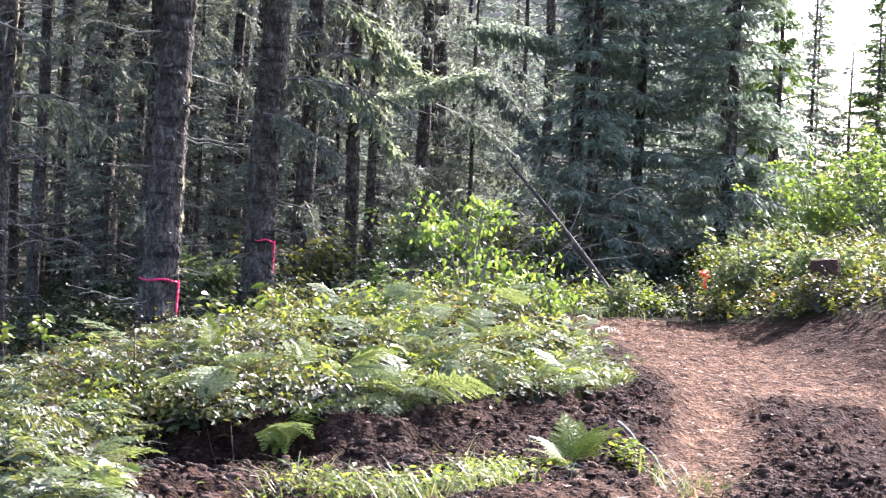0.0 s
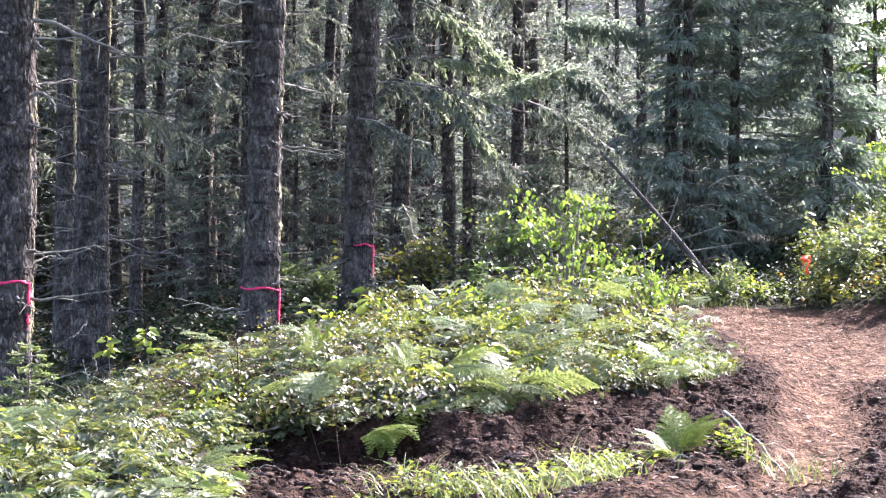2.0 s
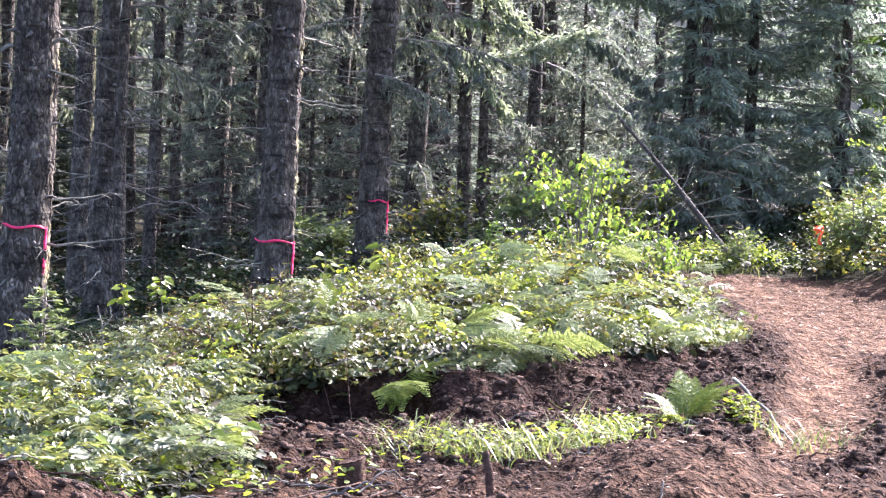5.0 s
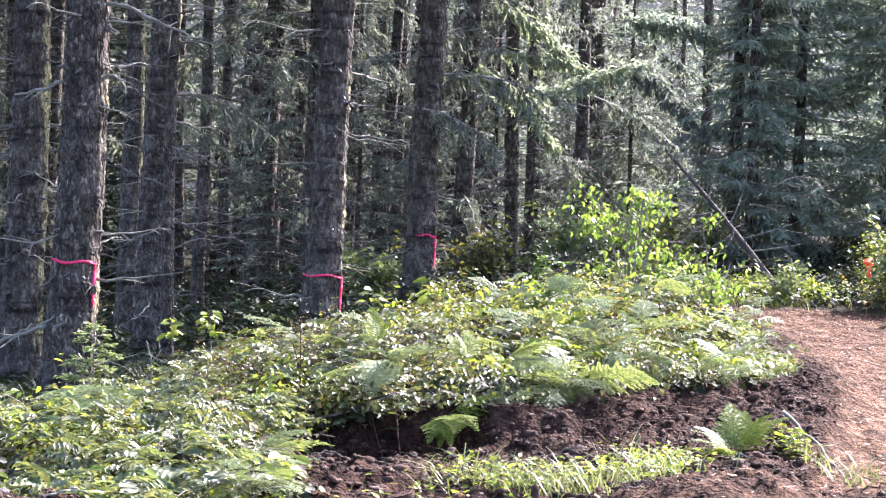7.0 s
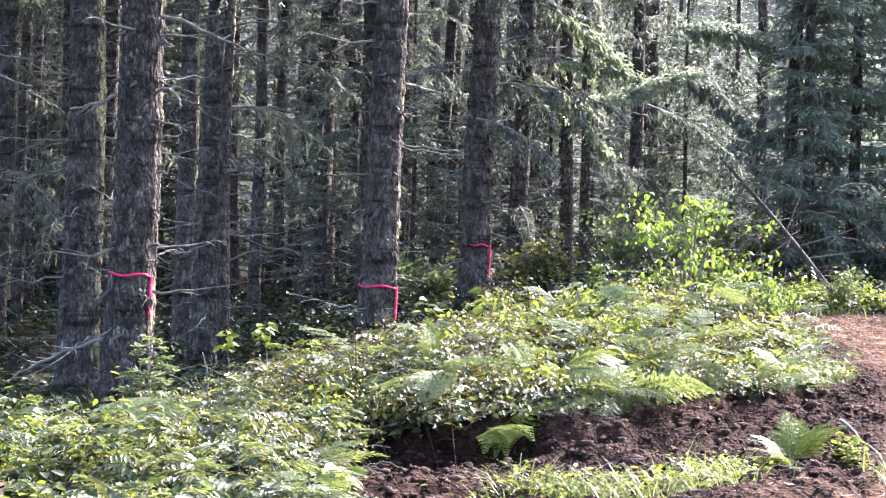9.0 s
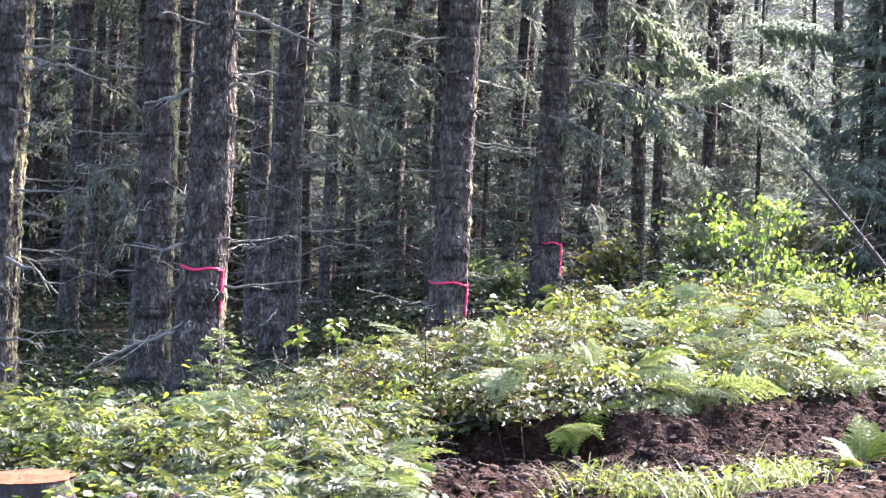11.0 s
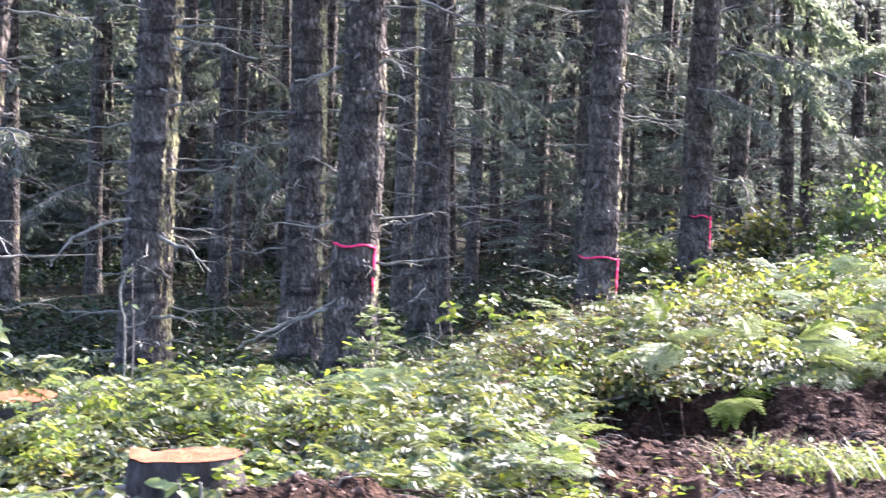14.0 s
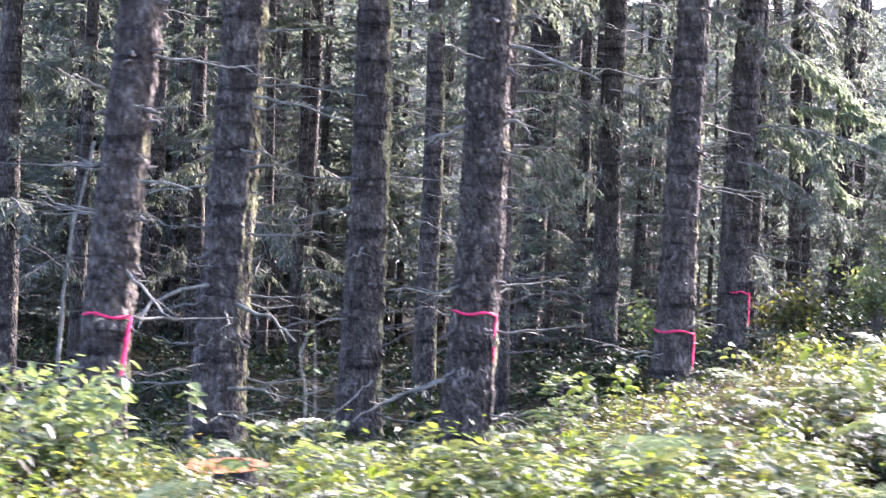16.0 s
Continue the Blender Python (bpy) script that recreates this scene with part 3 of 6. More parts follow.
# ---------- trunks ----------
def trunk_mesh(name, r, height, lean, seed, sides, material, detail=True):
    """A tapering, slightly crooked trunk with a flared foot and ridged bark plates."""
    low = np.arange(-0.35, 6.4, 0.045 if detail else 0.22)
    z = np.concatenate([low, np.linspace(6.6, height, 12)])
    ang = np.arange(sides) * 2 * math.pi / sides
    zz, aa = np.meshgrid(z, ang, indexing="ij")
    zc = np.clip(zz, 0, None)
    rad = r * (1.04 - 0.72 * zc / height) + 0.32 * r * np.exp(-zc / 0.22) * (1 + 0.3 * np.cos(3 * aa + seed) + 0.2 * np.cos(5 * aa + 2 * seed))
    ca, sa = np.cos(aa), np.sin(aa)
    if detail:
        plates = fbm(ca * 9 + seed * 3.1 + sa * 7, zz * 5.5 + sa * 6, seed, 3)
        ridges = vnoise((ca + 2) * 14 + zz * 0.6, (sa + 2) * 14, seed + 5)
        rad = rad + r * (0.22 * (plates - 0.5) + 0.14 * (ridges - 0.5))
    if detail:
        node_gap = 0.34 + 0.05 * math.sin(seed)
        rad = rad + r * 0.10 * np.exp(-(((zz + 0.04 * ca + 0.03 * np.sin(zz * 5)) % node_gap - node_gap / 2) / 0.03) ** 2)
    bend = 0.03 * np.sin(zz * 0.7 + seed) * sstep(zz, 0, 3)
    v = np.stack([rad * ca + lean * zz + bend, rad * sa, zz], -1).reshape(-1, 3)
    n = len(z)
    i, j = np.meshgrid(np.arange(n - 1), np.arange(sides), indexing="ij")
    k = (j + 1) % sides
    f = np.stack([i * sides + j, i * sides + k, (i + 1) * sides + k, (i + 1) * sides + j], -1).reshape(-1, 4)
    return mesh_of(name, v, f, material, smooth=True)


def dead_branch(rng, r, length, sub=2):
    """A bare, drooping dead limb with a few side twigs; grows from the origin along +x."""
    s = Soup()
    n = 7
    u = np.linspace(0, 1, n)
    dr = rng.uniform(-0.12, 0.3)
    sw = rng.normal(0, 0.12)
    path = np.stack([u * length, sw * length * u ** 2, -dr * length * u + rng.uniform(0, 0.25) * length * u ** 2], -1)
    path[1:] += rng.normal(0, 0.018 * length, (n - 1, 3))
    s.add(*tube(path, r * (1 - 0.75 * u), 5, cap=False))
    for _ in range(sub):
        t = rng.uniform(0.25, 0.9)
        p = np.array([np.interp(t, u, path[:, k]) for k in range(3)])
        d = unit(np.array([0.7, rng.choice([-1, 1]) * rng.uniform(0.4, 1), rng.uniform(-0.6, 0.4)]))
        l2 = length * rng.uniform(0.15, 0.4)
        q = p + d * l2 * np.linspace(0, 1, 4)[:, None] + np.array([0, 0, -0.15]) * l2 * (np.linspace(0, 1, 4) ** 2)[:, None]
        s.add(*tube(q, r * 0.45 * np.linspace(1, 0.35, 4), 4, cap=False))
    return s


BRANCHES = [dead_branch(np.random.default_rng(300 + k), 0.0135, 0.75, 1 + k % 4).mesh("dead_limb", dead_wood, True) for k in range(9)]


def stub_mesh(seed):
    """A snapped-off branch stub: a short knobbed taper along +x."""
    rng = np.random.default_rng(seed)
    u = np.linspace(0, 1, 4)
    path = np.stack([u * 0.10 - 0.02, 0.012 * rng.normal(0, 1, 4), -0.02 * u + 0.01 * rng.normal(0, 1, 4)], -1)
    v, f = tube(path, [0.022, 0.013, 0.009, 0.006], 6, wob=0.3, seed=seed)
    return mesh_of("branch_stub", v, f, twig_wood, True)


STUBS = [stub_mesh(350 + k) for k in range(4)]


def limb_pose(x, y, z, azimuth, scale, dip=0.0):
    return Matrix.Translation((x, y, z)) @ Matrix.Rotation(azimuth, 4, "Z") @ Matrix.Rotation(dip, 4, "Y") @ Matrix.Diagonal((scale, scale, scale, 1))


def paint_strip(r_at, lean, a0, a1, z0, z1, seed, thick):
    """A brush of paint on bark: a wavering strip between two angles and heights, front being -y."""
    rng = np.random.default_rng(seed)
    n = 22
    u = np.linspace(0, 1, n)
    ang, z = radians(a0) + (radians(a1) - radians(a0)) * u, z0 + (z1 - z0) * u
    across = abs(a1 - a0) > abs(z1 - z0) * 60
    half = thick / 2 * (0.45 + 0.8 * rng.random(n)) * np.where(u < 0.12, 0.4 + 5 * u, 1.0) * np.where(u > 0.85, 0.4 + 4 * (1 - u), 1.0)
    rows = []
    for s in (-1, 1):
        da, dz = (0, s * half) if across else (s * half / r_at, 0)
        aa, zz = ang + da, z + dz + 0.012 * np.sin(u * 9 + seed) * across
        rows.append(np.stack([(r_at + 0.012) * np.sin(aa) + lean * zz, -(r_at + 0.012) * np.cos(aa), zz], -1))
    rows.append(rows[1] * [0.94, 0.94, 1] + [lean * 0, 0, 0])
    rows.insert(0, rows[0] * [0.94, 0.94, 1])
    v = np.concatenate(rows)
    f = [[k * n + i, k * n + i + 1, (k + 1) * n + i + 1, (k + 1) * n + i] for k in range(3) for i in range(n - 1)]
    return v, f


def conifer(x, y, r, lean, seed, label, height=14.0, moss=0, near=False, limbs=36, paint=None, crown_at=6.2, group="trunks of the stand", boughs=0, wide=1.0, proud=0.0, crowns=1, dense=False):
    rng = np.random.default_rng(seed)
    z0 = float(land(x, y))
    tree = thing("conifer_tree", label, "tree", (x, y, z0), group)
    mt = (bark, bark_moss_sun_rim, bark_flaky)[moss] if near else (bark_moss_sun_rim if moss else bark_far)
    part("trunk", trunk_mesh("trunk", r, height, lean, seed % 97, 44 if near else 18, mt, near), tree)
    one = Soup()
    for k in range(int(limbs * 1.5) if near else limbs):
        z = 0.36 * rng.integers(1, 18) + rng.normal(0, 0.035) if near else rng.uniform(0.5, 7.0)
        a = rng.uniform(0, 2 * math.pi) if rng.random() < 0.35 else rng.choice([0.0, math.pi]) + rng.normal(-0.5, 0.55) * rng.choice([-1, 1])
        sc = (0.25 + 1.0 * rng.random() ** 1.6) * (0.95 if near else 1.5)
        rr = r * (1.0 - 0.7 * z / height) * 0.9
        px, py = lean * z + rr * math.cos(a), rr * math.sin(a)
        if near:
            ob = part("dead_branch", BRANCHES[rng.integers(len(BRANCHES))], tree)
            ob.matrix_basis = limb_pose(px, py, z, a, sc, rng.normal(0, 0.12))
        else:
            s = dead_branch(rng, 0.011, 0.8 * sc, 2)
            m = np.array(limb_pose(px, py, z, a, 1.0, rng.normal(0, 0.15)))
            base = 0
            for vv, ff in zip(s.v, s.f):
                one.add(vv @ m[:3, :3].T + m[:3, 3], ff - base)
                base += len(vv)
    for z in (np.arange(0.35, 6.2, 0.36) if near else ()):
        for _ in range(rng.integers(3, 6)):
            a, zs = rng.uniform(-2.9, -0.25) if rng.random() < 0.8 else rng.uniform(0, 2.9), z + rng.normal(0, 0.03)
            rr = r * (1.0 - 0.7 * zs / height)
            ob = part("branch_stub", STUBS[rng.integers(4)], tree)
            ob.matrix_basis = limb_pose(lean * zs + rr * math.cos(a), rr * math.sin(a), zs, a, rng.uniform(0.5, 1.5), rng.normal(0, 0.2))
    if one.n:
        tagged(part("dead_branch_tangle", one.mesh("dead_branch_tangle", twig_wood, True), tree, "bare dead side branches"), kind="stuff")
    for k in range(boughs):
        z, a = rng.uniform(1.3, 6.6), rng.uniform(0, 2 * math.pi)
        needles, wood = TREE_BOUGHS[rng.integers(5)]
        ob = tagged(part("bough", wood, tree), kind="stuff")
        tagged(part("bough_needles", needles, ob), kind="stuff")
        ob.matrix_basis = limb_pose(lean * z, 0, z, a, rng.uniform(0.6, 1.35), rng.normal(0.1, 0.15))
    needles, wood = CROWNS[seed % len(CROWNS)]
    for q in range(crowns * 2):
        ob = tagged(part(("crown", "limb_tangle")[q % 2], (needles, wood)[q % 2], tree), kind="stuff")
        ob.matrix_basis = Matrix.Translation((lean * crown_at, 0, crown_at + 0.2 * (q // 2))) @ Matrix.Rotation(seed * 1.7 + 1.1 * (q // 2), 4, "Z") @ Matrix.Diagonal((wide, wide, (height - crown_at) / 8.6, 1))
    # Extra crown out of view, added to shade floor and trunks.
    if dense:
        for nm, me in zip(("crown", "limb_tangle"), FULLS[seed % 3]):
            ob = tagged(part(nm, me, tree), kind="stuff")
            ob.matrix_basis = Matrix.Translation((lean * 6.8, 0, 6.8)) @ Matrix.Rotation(seed * 0.9, 4, "Z") @ Matrix.Diagonal((1.25, 1.25, 0.75, 1))
    if paint:
        zc, drop, a_l, a_r, slant = paint
        zr = zc - z0
        rp = r * (1.04 - 0.72 * zr / height) * 1.03 + proud
        for nm, args in (("paint_band", (a_l, a_r, zr + 0.015, zr, seed, 0.024)), ("paint_streak", (a_r, a_r + slant, zr + 0.01, zr - drop, seed + 1, 0.038))):
            v, f = paint_strip(rp, lean, *args)
            part(nm, mesh_of(nm, v, f, pink_paint), tree, "bright pink sprayed marking paint")
    return tree


PAINTED = "dark rough-barked fir trunk with a pink paint mark"
tree_d = conifer(-4.68, 14.9, 0.172, 0.058, 11, PAINTED, near=True, limbs=34, dense=True, paint=(0.77, 0.40, -75, 62, -14))
tree_f = conifer(-4.52, 20.4, 0.240, 0.029, 12, "thick fir trunk with moss and painted sunlight down one edge", near=True, moss=1, limbs=44, dense=True)
tree_e = conifer(-3.30, 22.9, 0.225, 0.010, 13, "straight fir trunk edged with moss and painted yellow sunlight", near=True, moss=1, limbs=40, dense=True)
tree_a = conifer(-2.17, 17.8, 0.196, 0.037, 14, "flaky grey-barked fir trunk with pink paint mark", near=True, moss=2, limbs=40, paint=(0.80, 0.44, -60, 66, 0))
conifer(-0.04, 22.4, 0.190, 0.036, 15, PAINTED, near=True, limbs=34, wide=1.1, dense=True, proud=0.018, paint=(0.57, 0.40, -75, 66, 0))
conifer(1.25, 27.7, 0.200, 0.025, 16, PAINTED, near=True, limbs=36, boughs=3, wide=1.3, paint=(0.94, 0.42, -25, 60, 0))
conifer(-2.11, 25.7, 0.198, 0.013, 17, "dark fir trunk with a mossy edge painted sunlit yellow", near=True, moss=1, limbs=34, dense=True)
conifer(-2.72, 29.0, 0.155, -0.002, 18, "slim fir trunk edged with moss and painted sunlight", moss=1, dense=True)
for bx, by, br, bl in ((-1.88, 31.0, 0.10, 0.010), (-1.20, 35.8, 0.22, 0.056), (-0.15, 31.7, 0.205, 0.014), (-0.34, 35.7, 0.114, 0.009), (2.12, 32.9, 0.155, 0.019), (3.03, 34.0, 0.11, -0.010),
                       (3.52, 36.0, 0.087, -0.018), (4.78, 39.7, 0.14, 0.013), (5.28, 40.7, 0.12, -0.001), (6.29, 32.0, 0.114, 0.009), (-8.82, 30.6, 0.195, 0.0), (-5.83, 31.7, 0.158, 0.036),
                       (-6.36, 36.7, 0.10, 0.017), (-8.67, 35.5, 0.14, 0.008), (-5.88, 38.7, 0.10, 0.003), (-1.75, 23.6, 0.07, -0.009), (5.74, 45.8, 0.13, 0.0), (5.55, 42.8, 0.11, -0.029),
                       (7.26, 39.4, 0.12, -0.032), (3.40, 37.9, 0.113, -0.042), (4.17, 41.8, 0.09, -0.009)):
    # Unseen crowns: some lifted to let sun through, dense ones added for shade.
    conifer(bx, by, br, bl, int(abs(bx) * 100 + by), "dark straight fir trunk in the shaded stand", boughs=8 if bx > 1.5 else 6, wide=1.0 if bx > 1.5 else 1.5, crown_at=9.8 if 1.5 < bx < 6 or bx > 7 else 6.2, dense=by < 34.5 and (-0.2 < bx < 1.5 or bx < -5 or bx > 6))


def grown_branch(tree, pts, r, seed):
    """A single crooked dead limb through given places, with side twigs."""
    rng = np.random.default_rng(seed)
    q = np.array(pts, float) - np.array(tree.location)
    u, w = np.linspace(0, 1, len(q)), np.linspace(0, 1, 10)
    path = np.stack([np.interp(w, u, q[:, k]) for k in range(3)], -1)
    path[1:] += rng.normal(0, 0.010, (9, 3))
    s = Soup()
    s.add(*tube(path, r * (1 - 0.65 * w), 6, cap=False, wob=0.2, seed=seed))
    for _ in range(5):
        i = rng.integers(3, 9)
        d = unit(path[i] - path[i - 1]) + rng.normal(0, 0.6, 3)
        l2 = rng.uniform(0.06, 0.2)
        s.add(*tube(path[i] + unit(d) * l2 * np.linspace(0, 1, 4)[:, None], r * 0.35 * np.linspace(1, 0.4, 4), 4, cap=False))
    part("dead_branch", s.mesh("dead_branch", dead_wood, True), tree)


for n, pts in enumerate((((-1.95, 17.75, 3.0), (-1.64, 17.7, 2.95), (-1.41, 17.6, 2.82), (-1.18, 17.5, 2.73)), ((-2.3, 17.75, 0.25), (-2.74, 17.6, 0.13), (-3.06, 17.45, -0.09)),
                         ((-2.26, 17.7, 2.32), (-2.44, 17.65, 2.24), (-2.65, 17.6, 2.19)), ((-1.98, 17.75, 2.35), (-1.83, 17.7, 2.39), (-1.71, 17.65, 2.29)))):
    grown_branch(tree_a, pts, 0.022, 800 + n)
for n, pts in enumerate((((-4.6, 20.15, 0.92), (-4.92, 19.9, 0.84), (-5.14, 19.7, 0.66), (-5.28, 19.6, 0.44)), ((-4.39, 20.25, 0.76), (-3.99, 20.0, 0.64), (-3.73, 19.8, 0.44)), ((-4.44, 20.25, -0.06), (-4.15, 20.0, -0.01), (-3.86, 19.8, -0.1)),
                         ((-4.3, 20.3, 2.02), (-4.12, 20.2, 2.05), (-3.9, 20.2, 2.07)), ((-4.3, 20.3, 2.72), (-3.87, 20.2, 2.64), (-3.38, 20.1, 2.49)))):
    grown_branch(tree_f, pts, 0.021, 810 + n)
for n, pts in enumerate((((-4.3, 20.3, 2.8), (-3.83, 20.2, 2.83), (-3.18, 20.1, 2.72)), ((-4.33, 20.3, 1.41), (-3.93, 20.2, 1.4), (-3.55, 20.1, 1.44)))):
    grown_branch(tree_f, pts, 0.016, 820 + n)
for n, pts in enumerate((((-4.68, 14.75, 2.3), (-4.75, 14.4, 2.34), (-4.86, 14.1, 2.36)), ((-4.42, 14.8, 1.69), (-4.2, 14.6, 1.67), (-4.02, 14.4, 1.63)))):
    grown_branch(tree_d, pts, 0.014, 830 + n)
grown_branch(tree_e, ((-3.15, 22.75, -0.05), (-3.36, 22.2, -0.26), (-3.61, 21.6, -0.45)), 0.011, 840)


def far_stand():
    """More trunks and full-crowned young trees that close the wood behind."""
    rng = np.random.default_rng(77)
    n = 0
    while n < 62:
        by = rng.uniform(38, 62)
        bx = rng.uniform(-0.33 * by, 0.06 * by + 1)
        conifer(bx, by, rng.uniform(0.09, 0.2), rng.normal(0.015, 0.02), 1000 + n, "far dark fir trunk deep in the stand", limbs=22, boughs=7, wide=0.65)
        n += 1


far_stand()


def full_tree(x, y, height, seed, label, sort="full", spread=1.0, base=0.2, r=0.1):
    tree = thing("young_conifer", label, "tree", (x, y, float(land(x, y))), "full-crowned conifers")
    part("trunk", trunk_mesh("trunk", r, height, 0.0, seed % 89, 10, bark_far, False), tree)
    kinds = {"dark": SHADE_TONED, "far": FARS, "full": FULLS, "mid": MIDS, "thin": THINS}[sort]
    needles, wood = kinds[seed % len(kinds)]
    k = (height - base) / (5.0 if sort == "thin" else 9.5)
    for nm, me in (("crown", needles), ("limb_tangle", wood)):
        ob = tagged(part(nm, me, tree), kind="stuff")
        ob.matrix_basis = Matrix.Translation((0, 0, base)) @ Matrix.Rotation(seed * 2.4, 4, "Z") @ Matrix.Diagonal((spread, spread, k, 1))
    return tree


for k, (fx, fy, fh, fs) in enumerate(((7.4, 32.6, 9, 1.0), (8.7, 31.8, 8.5, 0.9), (6.45, 31.4, 9, 0.8), (9.2, 34, 9, 0.9))):
    full_tree(fx, fy, fh, k, "dense dark green conifer with boughs to the ground", spread=fs)
full_tree(10.95, 37.2, 9.5, 1, "tall grey-green conifer beyond the track", "mid", 0.55, r=0.07)
full_tree(9.75, 32.9, 7.6, 0, "slender light green young conifer", "thin", 1.2, r=0.05)
full_tree(13.8, 43.6, 5.3, 1, "slender young conifer against the sky", "thin", 1.9, r=0.04)
full_tree(13.4, 38.6, 5.2, 0, "slender young conifer against the sky", "thin", 1.8, r=0.04)
full_tree(14.6, 42.0, 4.2, 1, "slender young conifer against the sky", "thin", 1.8, r=0.04)


full_tree(12.9, 41.0, 6.6, 2, "slender grey-green conifer against the sky", "mid", 0.5, r=0.05)
full_tree(13.3, 39.8, 3.8, 3, "slender grey-green conifer against the sky", "mid", 0.6, r=0.05)
full_tree(14.5, 41.5, 5.2, 4, "slender grey-green conifer against the sky", "mid", 0.6, r=0.05)

for k, (fx, fy, fh, fs) in enumerate(((1.8, 35.0, 6.5, 0.7), (0.5, 34.0, 5.5, 0.6), (5.3, 36.4, 7.0, 0.7), (3.0, 37.0, 7.0, 0.7), (-0.9, 33.5, 5.0, 0.6))):
    full_tree(fx, fy, fh, k, "young grey-green fir in the light between the trunks", "mid", fs, 0.3, 0.045)


for k, (fx, fy, fh) in enumerate(((5.4, 44.0, 8.0), (6.4, 47.0, 9.0), (7.0, 49.5, 9.0), (6.0, 52.0, 9.5), (8.2, 50.0, 9.5), (7.6, 45.0, 8.0))):
    full_tree(fx, fy, fh, k, "grey-green fir in the light behind the trunks", "mid", 1.0, 0.3, 0.08)


def backdrop_conifers():
    rng = np.random.default_rng(5)
    for k in range(100):
        by = rng.uniform(40, 92)
        bx = rng.uniform(-0.33 * by, 0.26 * by)
        if bx > 0 and rng.random() < 0.5:
            continue
        full_tree(bx, by, (2.5 + by * (0.095 if bx > 0 else 0.145)) * rng.uniform(0.8, 1.1), k, "dark conifer among the trunks deep in the wood", "dark" if bx < 0 and k % 5 < 2 else "far" if by > 52 else "mid", spread=rng.uniform(0.8, 1.5), base=rng.uniform(0.2, 1.0))
    for k in range(46):
        by = rng.uniform(48, 80)
        full_tree(-2.5 - by * rng.uniform(0.06, 0.27), by, rng.uniform(13, 18), k, "dark conifer among the trunks deep in the wood", "dark" if k % 2 else "far", spread=rng.uniform(0.9, 1.5), base=rng.uniform(0.2, 1.0))


backdrop_conifers()


def haze_backdrop():
    """Backdrop far behind the stand, added to glow like haze; it falls away to the open side."""
    n = 160
    az = np.radians(np.linspace(-34, 27, n))
    top = 19 * (1 - sstep(np.degrees(az), 14.3, 17.6)) + 3.5 + 2.4 * (fbm(np.degrees(az) * 0.9, 0 * az, 7, 4) - 0.5) + 1.5 * vnoise(np.degrees(az) * 6, 0 * az, 8)
    x, y = 170 * np.sin(az), 170 * np.cos(az)
    lo = np.stack([x, y, np.full(n, -3.0)], -1)
    hi = np.stack([x * 1.03, y * 1.03, top], -1)
    back = np.stack([x * 1.06, y * 1.06, np.full(n, -3.0)], -1)
    v = np.concatenate([lo, hi, back])
    f = [[k * n + i, k * n + i + 1, (k + 1) * n + i + 1, (k + 1) * n + i] for k in range(2) for i in range(n - 1)]
    m, nt = mat("haze_backdrop")
    out = node(nt, "ShaderNodeOutputMaterial")
    geo = node(nt, "ShaderNodeNewGeometry")
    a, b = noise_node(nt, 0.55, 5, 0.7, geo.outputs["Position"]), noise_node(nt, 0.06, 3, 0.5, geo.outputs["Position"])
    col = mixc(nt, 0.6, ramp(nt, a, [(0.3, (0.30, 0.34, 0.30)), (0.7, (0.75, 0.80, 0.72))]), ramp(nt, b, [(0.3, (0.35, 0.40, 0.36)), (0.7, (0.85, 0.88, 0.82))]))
    # Emission added to brighten the gaps between the trunks.
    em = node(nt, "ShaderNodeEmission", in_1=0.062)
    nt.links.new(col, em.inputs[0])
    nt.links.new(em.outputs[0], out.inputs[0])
    return tagged(new("backdrop", mesh_of("backdrop", v, f, m)), "added backdrop glowing grey-green in place of haze", "backdrop", kind="structure")


haze_backdrop()


# ---------- low plants ----------
def low_zone(x, y):
    """Plants stay lower in towards the trunks and where the bank slopes down to the dug soil."""
    toe = np.where(x > -0.1, mound_toe(x), 9.15 - 1.6 * np.clip(-x - 0.1, 0, 0.62))
    ramp_up = 0.35 + 0.65 * sstep(y - toe, 0.0, 1.9)
    return ramp_up * (1 - 0.45 * (1 - sstep(x, -0.2, 1.6)) * sstep(y, 13.0, 16.0)) * (1 - 0.5 * sstep(-x, 0.5, 1.4) * sstep(y, 9.8, 12.6))


def mound_height(x, y):
    """How high the low plants stand at a place."""
    clump = sstep(fbm(x * 1.0, y * 1.0, 61, 2), 0.30, 0.70)
    fine = sstep(fbm(x * 3.2, y * 3.2, 65, 2), 0.25, 0.75)
    low = low_zone(x, y)
    return (0.05 + 0.27 * clump + 0.26 * fine * (0.35 + 0.65 * clump)) * low


def plants_mask(x, y):
    """Lush plants grow in the open; they thin out under the trees."""
    return cover_masks(x, y)[0] * (1 - 0.93 * sstep(y, 15.0, 17.5) * sstep(-x, 0.6, 2.0)) * (1 - 0.85 * sstep(y, 12.2, 13.6) * sstep(-x, 0.9, 1.5)) * (1 - 0.8 * sstep(y, 20.0, 22.0) * sstep(-x, -1.5, -0.5)) * (1 - np.clip(1.5 * bump2(x, y, -3.35, 11.6, 0.6, 0.9), 0, 1)) * (1 - bump2(x, y, -1.6, 7.95, 0.35, 0.4))


